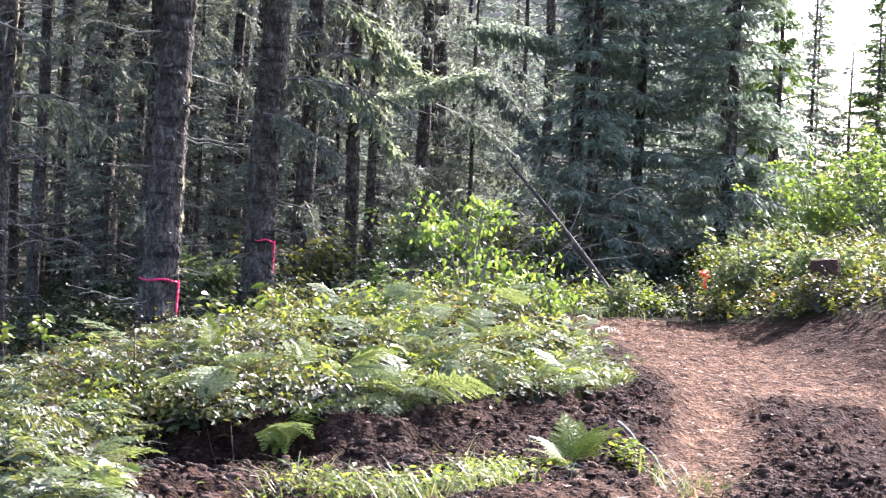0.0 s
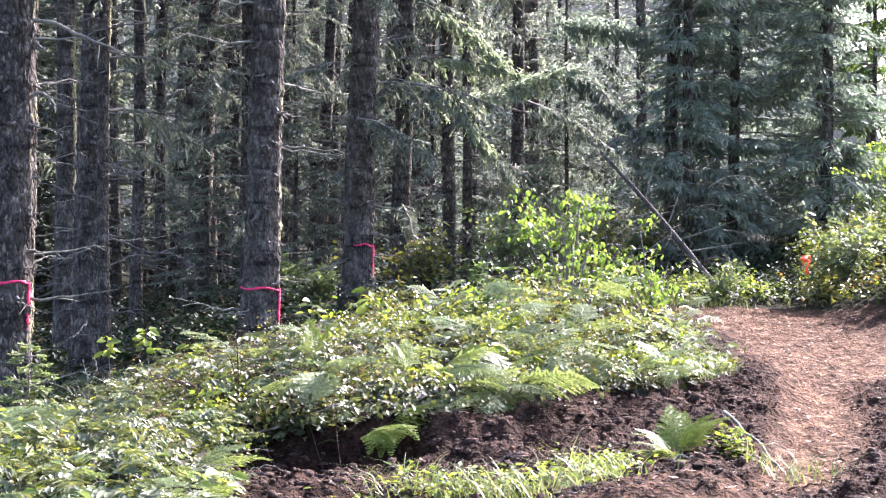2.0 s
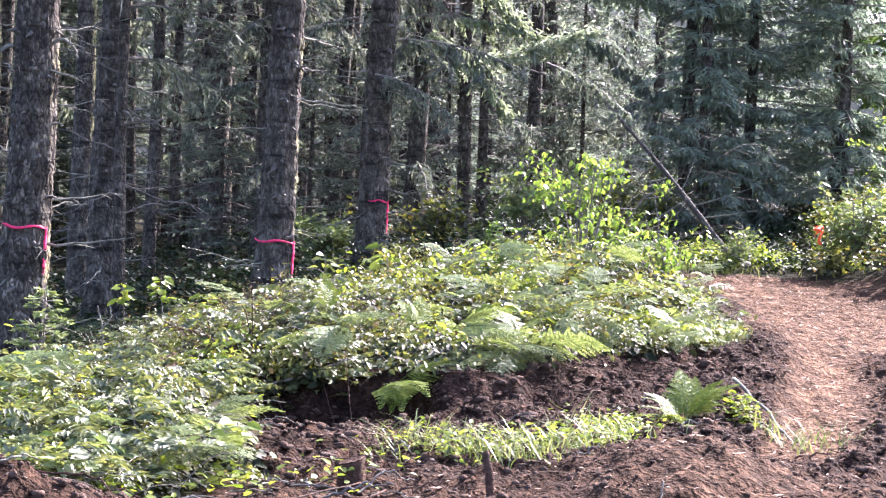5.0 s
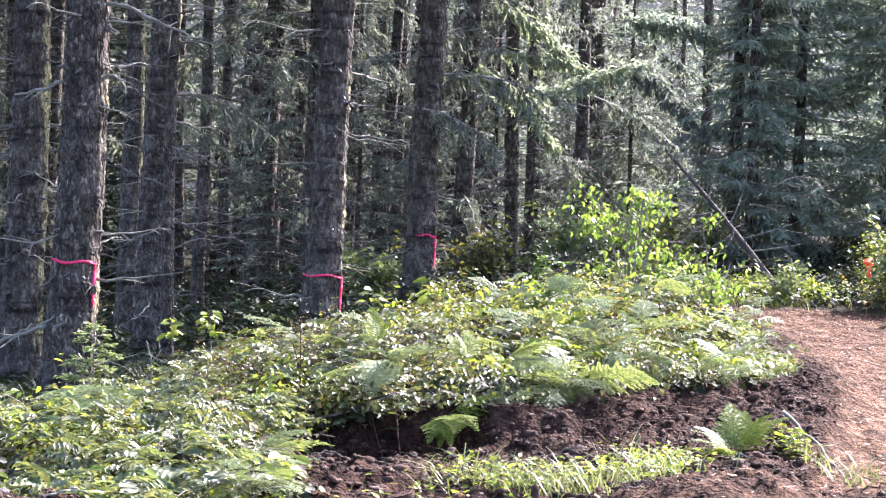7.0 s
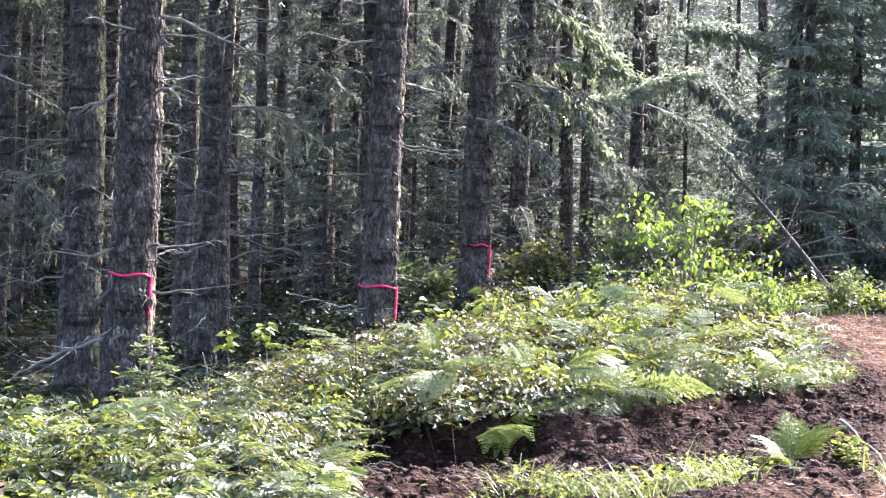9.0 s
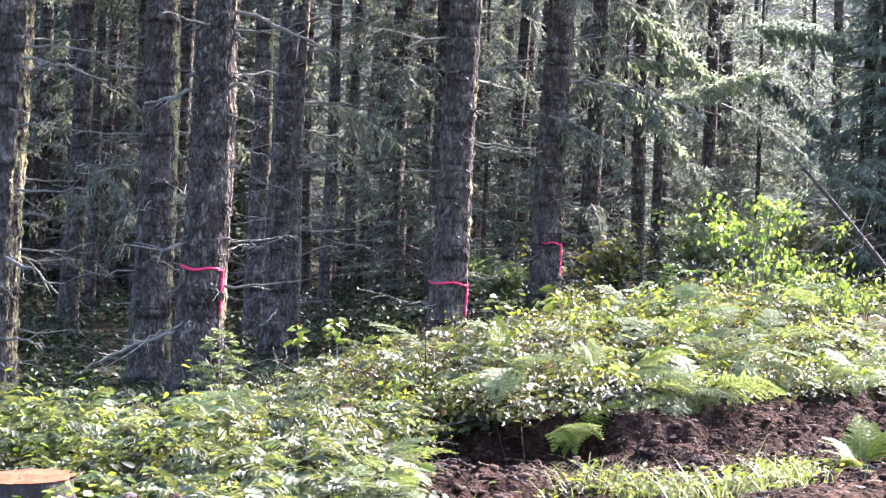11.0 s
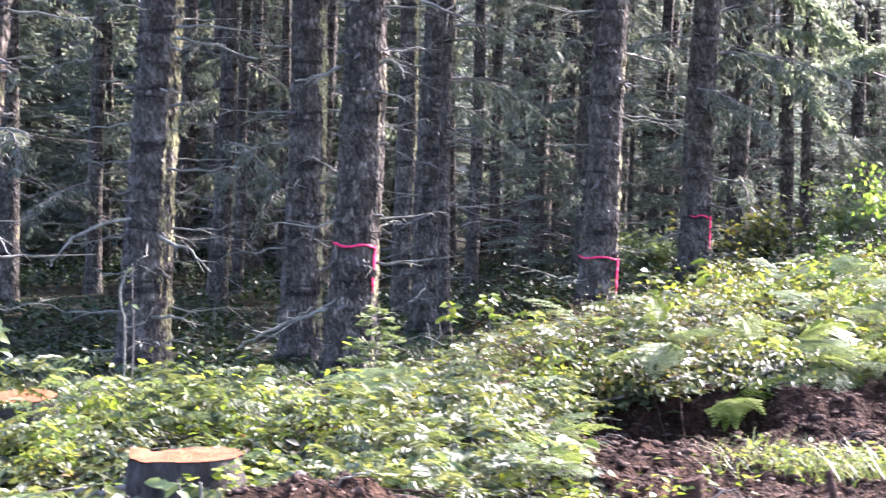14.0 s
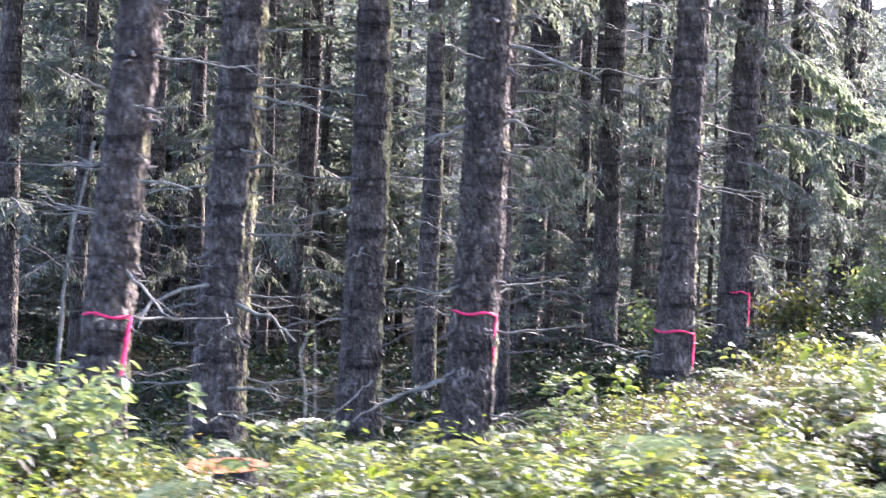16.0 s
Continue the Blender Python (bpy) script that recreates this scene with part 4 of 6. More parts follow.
def shoots(name, label, seed, n, box, size, per, material, keep, hfun, width=0.6, lean=(0.3, 1.0), stem=None):
    """Leafy shoots: each arches from the ground and bears its leaves to both sides."""
    rng = np.random.default_rng(seed)
    x, y = rng.uniform(box[0], box[1], n), rng.uniform(box[2], box[3], n)
    k = rng.random(n) < keep(x, y)
    x, y = x[k], y[k]
    m = len(x)
    hh = hfun(x, y) * (0.55 + 0.6 * rng.random(m))
    a = rng.random(m) * 2 * math.pi
    ln = lean[0] + (lean[1] - lean[0]) * rng.random(m)
    out = np.stack([np.cos(a), np.sin(a), 0 * a], -1)
    side = np.stack([-np.sin(a), np.cos(a), 0 * a], -1)
    foot = np.stack([x, y, land(x, y) - 0.01], -1)
    B, A, F, L = [], [], [], []
    for q in range(per):
        u = 0.25 + 0.75 * (q + rng.random(m)) / per
        pos = foot + out * (hh * ln * u ** 1.5)[:, None] + np.array([0, 0, 1.0]) * (hh * (1.25 * u - 0.35 * u * u))[:, None]
        sg = np.where(rng.random(m) < 0.5, -1.0, 1.0)
        d = unit(side * sg[:, None] * 0.8 + out * (0.2 + 0.7 * u)[:, None] + rng.normal(0, 0.35, (m, 3)) + np.array([0, 0, -0.1]))
        B.append(pos)
        A.append(d)
        F.append(np.array([0, 0, 1.0]) + out * 0.25 + rng.normal(0, 0.33, (m, 3)))
        L.append(size * (0.55 + 0.8 * rng.random(m)) * (1.15 - 0.45 * u))
    L = np.concatenate(L)
    v, f = leaf_arrays(np.concatenate(B), np.concatenate(A), np.concatenate(F), L, L * width * (0.8 + 0.4 * np.random.default_rng(seed + 1).random(len(L))))
    return tagged(new(name, mesh_of(name, v, f, material)), label, "undergrowth", kind="stuff")


def patch(seed, lo, hi, scale=0.7):
    return lambda x, y: plants_mask(x, y) * sstep(fbm(x * scale, y * scale, seed, 3), lo, hi)


def bank_mask(x, y):
    """The bank beyond the track; behind the bend only its high side is overgrown."""
    return plants_mask(x, y) * np.where(y > 24.0, sstep(x - 0.262 * y, -0.2, 0.2), 1.0)


HERE = (-6, 5.2, 7.4, 25.8)


def hummocks(name, label, seed, n, sort, size, material, width=0.6, cover=0.52, tall=1.0, spread=1.0):
    """Rounded thickets: each a dome shingled with leaves that face out and up, dark inside."""
    rng = np.random.default_rng(seed)
    x, y = rng.uniform(HERE[0], HERE[1], n), rng.uniform(HERE[2], 24.2, n)
    k = rng.random(n) < plants_mask(x, y) * sort(x, y)
    x, y = x[k], y[k]
    R = spread * (0.13 + 0.20 * rng.random(len(x)))
    ok = (plants_mask(x + 0.8 * R, y) > 0.5) & (plants_mask(x, y - 0.7 * R) > 0.3) & ((x + 3.35) ** 2 + (y - 11.6) ** 2 > (0.6 + R) ** 2)
    x, y, R = x[ok], y[ok], R[ok]
    low = low_zone(x, y)
    H = tall * (0.13 + 0.36 * rng.random(len(x)) ** 1.4) * (0.6 + 0.8 * fbm(x * 0.9, y * 0.9, 61, 2)) * low * (0.35 + 0.65 * sstep(road_left(y) - x, 0.1, 1.3)) * (1 - 0.5 * bump2(x, y, 0.1, 20.6, 0.9, 2.0))
    big = size * (1 + 0.35 * sstep(y, 15, 19) - 0.25 * (1 - sstep(y, 10.5, 12.5)))
    num = (cover * 2 * math.pi * R * (0.5 * R + 0.5 * H) / (big ** 2 * 0.65 * width)).astype(int) + 6
    i = np.repeat(np.arange(len(x)), num)
    m = len(i)
    az, s = rng.random(m) * 2 * math.pi, rng.uniform(-0.1, 1, m)
    c = np.sqrt(np.clip(1 - s * s, 0, 1))
    d = np.stack([np.cos(az) * c, np.sin(az) * c, s], -1)
    lump = 1 + 0.7 * (vnoise(az * 2.2 + i * 7.0, s * 4 + i * 3.0, seed) - 0.5)
    fr = (0.70 + 0.36 * rng.random(m)) * lump
    pos = np.stack([x[i], y[i], land(x[i], y[i])], -1) + d * np.stack([R[i], R[i], H[i]], -1) * fr[:, None]
    nrm = unit(d * np.stack([H[i], H[i], R[i]], -1)) + np.array([0, 0, 0.45]) + rng.normal(0, 0.42, (m, 3))
    out = np.stack([np.cos(az), np.sin(az), np.full(m, -0.35)], -1)
    ahead = out * 0.8 + rng.normal(0, 0.6, (m, 3)) * [1, 1, 0.5]
    L = big[i] * (0.55 + 0.85 * rng.random(m))
    v, f = leaf_arrays(pos, ahead, nrm, L, L * width * (0.8 + 0.4 * rng.random(m)))
    return tagged(new(name, mesh_of(name, v, f, material)), label, "undergrowth", kind="stuff")


def where(seed, lo, hi, scale=0.6, share=1.0):
    return lambda x, y: share * sstep(fbm(x * scale, y * scale, seed, 3), lo, hi)


hummocks("inner_thicket", "inner thicket leaves coloured dark to deepen the shade", 1, 1300, lambda x, y: 0.9 - 0.5 * sstep(-x, 0.0, 0.5), 0.075, leaf_inner_shade, 0.6, 0.8, 0.78, 0.84)
hummocks("inner_salal", "inner salal leaves coloured dark to deepen the shade", 2, 900, where(71, 0.40, 0.56, 0.6, 0.95), 0.075, leaf_inner_shade, 0.6, 0.8, 0.78, 0.84)
hummocks("inner_front_thicket", "inner front-thicket leaves coloured dark to deepen the shade", 41, 2600, lambda x, y: 0.9 * sstep(-x, 0.0, 0.3) * (1 - sstep(y, 11.0, 12.0)), 0.07, leaf_inner_shade, 0.6, 0.7, 0.55, 0.9)
hummocks("bramble_thicket", "low rounded thickets of bramble leaves over the bank", 1, 1300, lambda x, y: 0.9 - 0.5 * sstep(-x, 0.0, 0.5) - 0.7 * bump2(x, y, -0.4, 15.6, 0.9, 2.6), 0.042, leaf_bramble, 0.5)
hummocks("salal_thicket", "dark glossy salal leaves with a pale sheen", 2, 900, where(71, 0.40, 0.56, 0.6, 0.95), 0.046, leaf_gloss, 0.5)
hummocks("huckleberry_thicket", "fine small leaves of low huckleberry thicket", 3, 460, where(72, 0.45, 0.6), 0.03, leaf_bramble, 0.6, 0.4, 1.15)
hummocks("yellow_green_thicket", "bright yellow-green low leaves among the brambles", 4, 800, where(75, 0.42, 0.56), 0.055, leaf_fresh, 0.45, 0.5, 1.1, 0.8)
shoots("yellow_shoots", "yellow-green broad leaves along the front of the thicket", 14, 420, (-4.2, 0.2, 7.6, 10.5), 0.052, 8, leaf_fresh, lambda x, y: patch(79, 0.4, 0.55, 1.2)(x, y) * (0.2 + 0.8 * sstep(-x, 0.9, 1.4)), lambda x, y: mound_height(x, y) * 1.35, 0.5)
shoots("broad_yellow_leaves", "yellow-green broad leaves catching the sun", 24, 1800, (-4.2, -0.3, 8.3, 11.2), 0.072, 6, leaf_fresh, lambda x, y: patch(83, 0.42, 0.55, 1.0)(x, y) * (0.06 + 0.94 * sstep(-x, 0.9, 1.4)) * (1 - np.clip(1.5 * bump2(x, y, -3.15, 10.9, 0.5, 1.2), 0, 1)), lambda x, y: mound_height(x, y) * 1.3 + 0.04, 0.45)
shoots("bramble_shoots", "arching leafy bramble shoots above the thicket", 5, 5000, HERE, 0.040, 8, leaf_bramble, lambda x, y: plants_mask(x, y) * (0.2 + 0.8 * sstep(fbm(x * 1.4, y * 1.4, 93, 3), 0.42, 0.55)) * (1 - 0.75 * bump2(x, y, -0.4, 15.6, 0.9, 2.6)), lambda x, y: mound_height(x, y) * 1.25, 0.55)
shoots("fresh_shoots", "upright yellow-green leafy shoots", 6, 1500, HERE, 0.06, 7, leaf_fresh, lambda x, y: patch(75, 0.48, 0.62)(x, y) * (1 - 0.8 * bump2(x, y, -0.4, 10.0, 0.7, 1.6)), lambda x, y: mound_height(x, y) * 1.25, 0.5)


def sprays(name, label, seed, n, box, size, material, keep, hfun, pairs=9, broad=0.20):
    """Pinnate sprays: paired narrow leaflets along an arching, flat-lying axis."""
    rng = np.random.default_rng(seed)
    x, y = rng.uniform(box[0], box[1], n), rng.uniform(box[2], box[3], n)
    k = rng.random(n) < keep(x, y)
    x, y = x[k], y[k]
    m = len(x)
    top = hfun(x, y) * (0.7 + 0.45 * rng.random(m))
    a = rng.random(m) * 2 * math.pi
    out = np.stack([np.cos(a), np.sin(a), 0 * a], -1)
    side = np.stack([-np.sin(a), np.cos(a), rng.normal(0, 0.25, m)], -1)
    ln = size * (0.6 + 0.8 * rng.random(m))
    tip = rng.normal(0, 0.35, (m, 3))
    rise = rng.uniform(0.2, 0.9, (m,))
    foot = np.stack([x, y, land(x, y) + top * 0.75], -1)
    B, A, F, L = [], [], [], []
    for q in range(pairs):
        u = (q + 0.6) / pairs
        pos = foot + out * (ln * u)[:, None] + np.array([0, 0, 1.0]) * (ln * (rise * u - (0.3 + 0.5 * rise) * u * u))[:, None]
        for sg in (-1, 1):
            B.append(pos)
            A.append(unit(side * sg + out * 0.45 + rng.normal(0, 0.16, (m, 3)) + np.array([0, 0, -0.12])))
            F.append(np.array([0, 0, 1.0]) + tip + rng.normal(0, 0.22, (m, 3)))
            L.append(ln * (0.36 * (1 - u) ** 0.8 + 0.06))
    L = np.concatenate(L)
    v, f = leaf_arrays(np.concatenate(B), np.concatenate(A), np.concatenate(F), L, 0.009 + L * broad)
    return tagged(new(name, mesh_of(name, v, f, material)), label, "undergrowth", kind="stuff")


sprays("fern_sprays", "pale green feathery sprays of low fern", 8, 5200, HERE, 0.20, leaf_fern, lambda x, y: plants_mask(x, y) * np.clip(0.45 * sstep(-x, -0.3, 0.6) + 0.5 * sstep(fbm(x * 0.8, y * 0.8, 88, 2), 0.42, 0.6), 0, 1) * (1 - 0.8 * bump2(x, y, -0.4, 15.6, 0.9, 2.6)), lambda x, y: 1.25 * mound_height(x, y))
sprays("pinnate_leaves", "glossy pinnate leaves with a bluish sheen", 18, 7000, (-6, 0.6, 7.4, 16.0), 0.17, leaf_gloss, lambda x, y: (1 - 0.85 * bump2(x, y, -0.4, 15.6, 1.0, 3.0)) * plants_mask(x, y) * sstep(fbm(x * 1.1, y * 1.1, 89, 2), 0.35, 0.5), lambda x, y: 1.3 * mound_height(x, y), 9, 0.27)
shoots("brown_leaves", "small brownish bramble leaves on bare stems", 27, 3000, (-1.8, 1.0, 12.8, 19.2), 0.032, 9, leaf_brown, lambda x, y: plants_mask(x, y) * np.clip(1.3 * bump2(x, y, -0.4, 15.6, 1.0, 2.6), 0, 1), lambda x, y: 0.12 + mound_height(x, y) * 1.3, 0.6)
shoots("reddish_leaves", "dry reddish bramble leaves at the bank edge", 4, 500, HERE, 0.045, 6, dry_leaf, patch(78, 0.62, 0.7, 1.1), lambda x, y: mound_height(x, y) * 0.9)
shoots("bank_leaves", "mixed low leaves on the bank beyond the track", 5, 5200, (5, 13, 17, 30), 0.075, 8, leaf_bramble, bank_mask, lambda x, y: 0.12 + 0.45 * fbm(x, y, 81, 3))
shoots("bank_fresh_leaves", "yellow-green low leaves on the bank beyond the track", 6, 2600, (5, 13, 17, 30), 0.07, 8, leaf_fresh, lambda x, y: bank_mask(x, y) * sstep(fbm(x, y, 85, 3), 0.42, 0.6), lambda x, y: 0.14 + 0.5 * fbm(x, y, 81, 3))
shoots("forest_floor_leaves", "sparse forest-floor undergrowth with shade in its colour", 7, 13000, (-14, 9, 19, 45), 0.11, 7, leaf_shade_tone, lambda x, y: cover_masks(x, y)[0] * (1 - sstep(x, 4.4, 5.0) * (1 - sstep(y, 28, 31))) * np.clip(sstep(fbm(x * 0.5, y * 0.5, 91, 3), 0.35, 0.6) + sstep(-x, 0.5, 2) * (1 - sstep(y, 26, 30)), 0, 1) * np.where(y < 26, 1.0, 0.75),
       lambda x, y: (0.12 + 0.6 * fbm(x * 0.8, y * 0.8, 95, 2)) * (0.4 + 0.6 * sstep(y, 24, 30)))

shoots("bend_fresh_leaves", "bright yellow-green plants behind the bend of the track", 25, 900, (4.0, 7.2, 25.2, 28.5), 0.065, 7, leaf_fresh, lambda x, y: cover_masks(x, y)[0] * sstep(fbm(x, y, 86, 2), 0.3, 0.5), lambda x, y: 0.10 + 0.22 * fbm(x * 1.5, y * 1.5, 82, 3))
shoots("bend_leaves", "low plants behind the bend, coloured dark as shade", 17, 1300, (4.4, 8.4, 24.7, 31), 0.08, 7, leaf_shade_tone, lambda x, y: cover_masks(x, y)[0], lambda x, y: 0.10 + 0.25 * fbm(x, y, 82, 3))


def edge_leaves():
    """Leaves and shoots that hang over the cut edge of the bank."""
    rng = np.random.default_rng(16)
    n = 1500
    x = rng.uniform(-0.3, 4.2, n)
    y = mound_toe(x) + rng.normal(0.02, 0.12, n)
    z = land(x, mound_toe(x) + 0.35) + 0.24 * rng.random(n) - 0.10 * rng.random(n) ** 2
    k = rng.random(n) < sstep(fbm(x * 2.2, y * 0.3, 19, 2), 0.25, 0.55) * cover_masks(x + 0.1, y + 0.3)[0]
    x, y, z = x[k], y[k], z[k]
    m = len(x)
    d = np.stack([rng.normal(0, 0.6, m), -0.5 - rng.random(m), rng.normal(-0.35, 0.4, m)], -1)
    L = 0.042 * (0.5 + 0.9 * rng.random(m))
    v, f = leaf_arrays(np.stack([x, y, z], -1), d, np.array([0, -0.3, 1.0]) + rng.normal(0, 0.4, (m, 3)), L, L * 0.6)
    return tagged(new("edge_leaves", mesh_of("edge_leaves", v, f, leaf_bramble)), "bramble leaves hanging over the cut bank", "undergrowth", kind="stuff")


edge_leaves()


def canes(seed=15, n_dark=False):
    """Bare arching stems that show between the leaves."""
    rng = np.random.default_rng(seed)
    s = Soup()
    for _ in range(1700):
        x, y = rng.uniform(-5, 4.5), rng.uniform(8, 21)
        if float(plants_mask(x, y)) < 0.8:
            continue
        h = float(mound_height(x, y)) * rng.uniform(0.8, 1.5)
        a, l = rng.random() * 6.28, rng.uniform(0.2, 0.6)
        if n_dark and bump2(x, y, -0.4, 15.6, 0.9, 2.6) < 0.4:
            continue
        u = np.linspace(0, 1, 6)
        pth = np.stack([x + math.cos(a) * l * u, y + math.sin(a) * l * u, float(land(x, y)) + h * (1.9 * u - 1.1 * u * u)], -1)
        s.add(*tube(pth, (0.005 if n_dark else 0.0035) * (1 - 0.5 * u), 3, cap=False))
    wood = rotten_wood if n_dark else twig_wood
    return tagged(new("bramble_canes", s.mesh("bramble_canes", wood)), "dark dead huckleberry stems" if n_dark else "thin brown arching bramble canes", "undergrowth", kind="stuff")


canes()
canes(19, True)
canes(20, True)


def frond_mesh(seed, length=0.75, pairs=17, material=leaf_fern, oval=True):
    """A fern frond along +x: an arching stalk with toothed pinnae."""
    rng = np.random.default_rng(seed)
    s = Soup()
    u = np.linspace(0, 1, 9)
    path = np.stack([u * length * 0.92, 0 * u, 0.42 * length * (u - 0.95 * u ** 2.2)], -1)
    v, f = tube(path, 0.004 * (1 - 0.7 * u) + 0.0008, 4, cap=False)
    s.add(v, f)
    t = np.linspace(0.22, 0.99, pairs)
    P = np.stack([np.interp(t, u, path[:, k]) for k in range(3)], -1)
    for k in range(pairs):
        w = (((1 - t[k]) ** 0.75 * 0.46 * min(1, 0.55 + 2.2 * (t[k] - 0.2))) if oval else 0.40 * (1 - t[k])) * length + 0.012
        for sg in (-1, 1):
            d = unit(np.array([0.45 + 0.3 * t[k], sg * 1.0, -0.18 + rng.normal(0, 0.07)]))
            nb = max(3, int(w / 0.017))
            q = P[k] + d * w * np.linspace(0.06, 0.97, nb)[:, None]
            ll = 0.032 * (1.05 - np.linspace(0, 0.85, nb)) * (0.75 + 0.4 * (length / 0.75)) + 0.006
            for s2 in (-1, 1):
                out = unit(np.cross([0, 0, 1], d) * s2 + d * 0.5)
                s.add(*twig_arrays(q, np.repeat(out[None], nb, 0), np.repeat([[0.0, 0.1, 1.0]], nb, 0) + rng.normal(0, 0.15, (nb, 3)), ll, np.full(nb, 0.0165 if oval else 0.024)))
    return s.mesh("frond", material)


FRONDS = [frond_mesh(400 + k, 0.75 + 0.08 * k) for k in range(3)]
SUNNY = [frond_mesh(410 + k, 0.7 + 0.08 * k, 15, leaf_fresh, False) for k in range(3)]


def fern(x, y, size, seed, count=6, label="green bracken fern among low brambles", lift=0.0, towards=None, rise=0.0, fronds=FRONDS):
    rng = np.random.default_rng(seed)
    plant = thing("fern", label, "fern", (x, y, float(land(x, y)) + lift), "ferns on the bank")
    for k in range(count):
        a = 2 * math.pi * (k + rng.random() * 0.7) / count if towards is None else towards + rng.normal(0, 0.75)
        ob = part("frond", fronds[rng.integers(3)], plant)
        tilt = rng.uniform(-0.15, 0.45) + rise - (0.45 if math.cos(a - 3.93) > 0.4 else 0.0)
        ob.matrix_basis = Matrix.Rotation(a, 4, "Z") @ Matrix.Rotation(-tilt, 4, "Y") @ Matrix.Rotation(rng.normal(0, 0.25), 4, "X") @ Matrix.Diagonal([size * rng.uniform(0.75, 1.15)] * 3 + [1])
    return plant


def fern_field():
    rng = np.random.default_rng(9)
    n = 0
    while n < 52:
        x, y = rng.uniform(-4.5, 4.2), rng.uniform(8.3, 21)
        if float(plants_mask(x, y)) < 0.9 or (y > 17 and x < 0) or (y > 10.8 and x < -0.6) or (y > 17 and x < 1.0):
            continue
        fern(x, y, rng.uniform(0.5, 0.8) * (0.72 if (x < 0.4 and y < 11) or y > 16 else 1.0), 500 + n, rng.integers(3, 6), lift=0.75 * float(mound_height(x, y)))
        n += 1


fern_field()
fern(2.42, 12.0, 0.50, 601, 9, "bright sunlit fern on the dug soil", 0.02, 0.9, rise=0.4, fronds=SUNNY)
fern(2.40, 11.85, 0.40, 602, 6, "bright sunlit fern on the dug soil", 0.02, 3.6, rise=0.35, fronds=SUNNY)
for k, (fx, fy, fz, fs, fn, ft) in enumerate(((0.42, 13.3, 0.36, 0.58, 5, -2.2), (1.15, 13.35, 0.32, 0.55, 4, -0.6), (1.95, 14.1, 0.36, 0.62, 4, -0.9), (2.3, 14.3, 0.33, 0.52, 3, -2.4), (0.30, 14.3, 0.44, 0.55, 4, -2.6), (-1.17, 10.9, 0.38, 0.62, 5, -1.5),
                                              (-0.35, 10.5, 0.24, 0.55, 3, -0.4), (1.5, 15.6, 0.4, 0.55, 4, -1.6), (2.9, 16.4, 0.32, 0.52, 3, -0.8), (0.9, 16.6, 0.43, 0.55, 4, -1.9))):
    fern(fx, fy, fs, 620 + k, fn, "pale arching bracken fern over the thicket", fz - 0.12, ft, rise=-0.05)
fern(-1.45, 10.75, 0.72, 650, 3, "wide pale fern spread flat over the thicket", 0.25, 0.05, rise=0.02)
fern(-1.40, 11.0, 0.68, 651, 3, "wide pale fern spread flat over the thicket", 0.27, 0.2, rise=0.04)
fern(0.36, 14.0, 0.45, 640, 3, "upright yellow-green backlit fern", 0.22, 1.3, rise=0.75, fronds=SUNNY)
fern(0.95, 13.6, 0.38, 641, 3, "upright yellow-green backlit fern", 0.16, 1.8, rise=0.75, fronds=SUNNY)
fern(0.78, 12.95, 0.60, 603, 7, "fern hanging over the edge of the pit", 0.06, -1.0, fronds=SUNNY)


# ---------- shrubs ----------
def shrub(x, y, height, width, leaves, size, material, seed, label, stems=9, drooping=0.3, base_h=0.25):
    rng = np.random.default_rng(seed)
    z0 = float(land(x, y))
    bush = thing("shrub", label, "shrub", (x, y, z0))
    tips = []
    for _ in range(stems):
        wd = Soup()
        a, sp = rng.random() * 2 * math.pi, rng.uniform(0.1, 1.0)
        u = np.linspace(0, 1, 8)
        hh = height * rng.uniform(0.55, 1.0) * (1 - 0.25 * sp)
        path = np.stack([math.cos(a) * width * 0.5 * sp * u ** 1.3, math.sin(a) * width * 0.5 * sp * u ** 1.3, hh * u], -1) + rng.normal(0, 0.02, (8, 3)) * u[:, None]
        wd.add(*tube(path, 0.012 * (1 - 0.8 * u) + 0.002, 5, cap=False))
        for _ in range(5):
            t = rng.uniform(0.35, 1)
            p = np.array([np.interp(t, u, path[:, k]) for k in range(3)])
            d = unit(np.array([rng.normal(), rng.normal(), rng.uniform(0, 0.8)]))
            l2 = width * rng.uniform(0.1, 0.3)
            q = p + d * l2 * np.linspace(0, 1, 4)[:, None]
            wd.add(*tube(q, 0.004 * np.linspace(1, 0.4, 4), 4, cap=False))
            tips.append((p, q[-1]))
        part("stem", wd.mesh("stem", twig_wood, True), bush)
    seg = [tips[i] for i in rng.integers(len(tips), size=leaves)]
    t = rng.random((leaves, 1)) ** 0.6
    p = np.array([s[0] for s in seg]) * (1 - t) + np.array([s[1] for s in seg]) * t + rng.normal(0, size * 0.7, (leaves, 3))
    p[:, 2] = np.maximum(p[:, 2], base_h * height)
    L = size * (0.6 + 0.8 * rng.random(leaves))
    v, f = leaf_arrays(p, rand_dirs(rng, leaves, -drooping - 0.6, 0.5 - drooping), np.array([0, 0, 1.0]) + rng.normal(0, 0.4, (leaves, 3)), L, L * 0.62)
    tagged(part("leaves", mesh_of("leaves", v, f, material), bush), kind="stuff")
    return bush


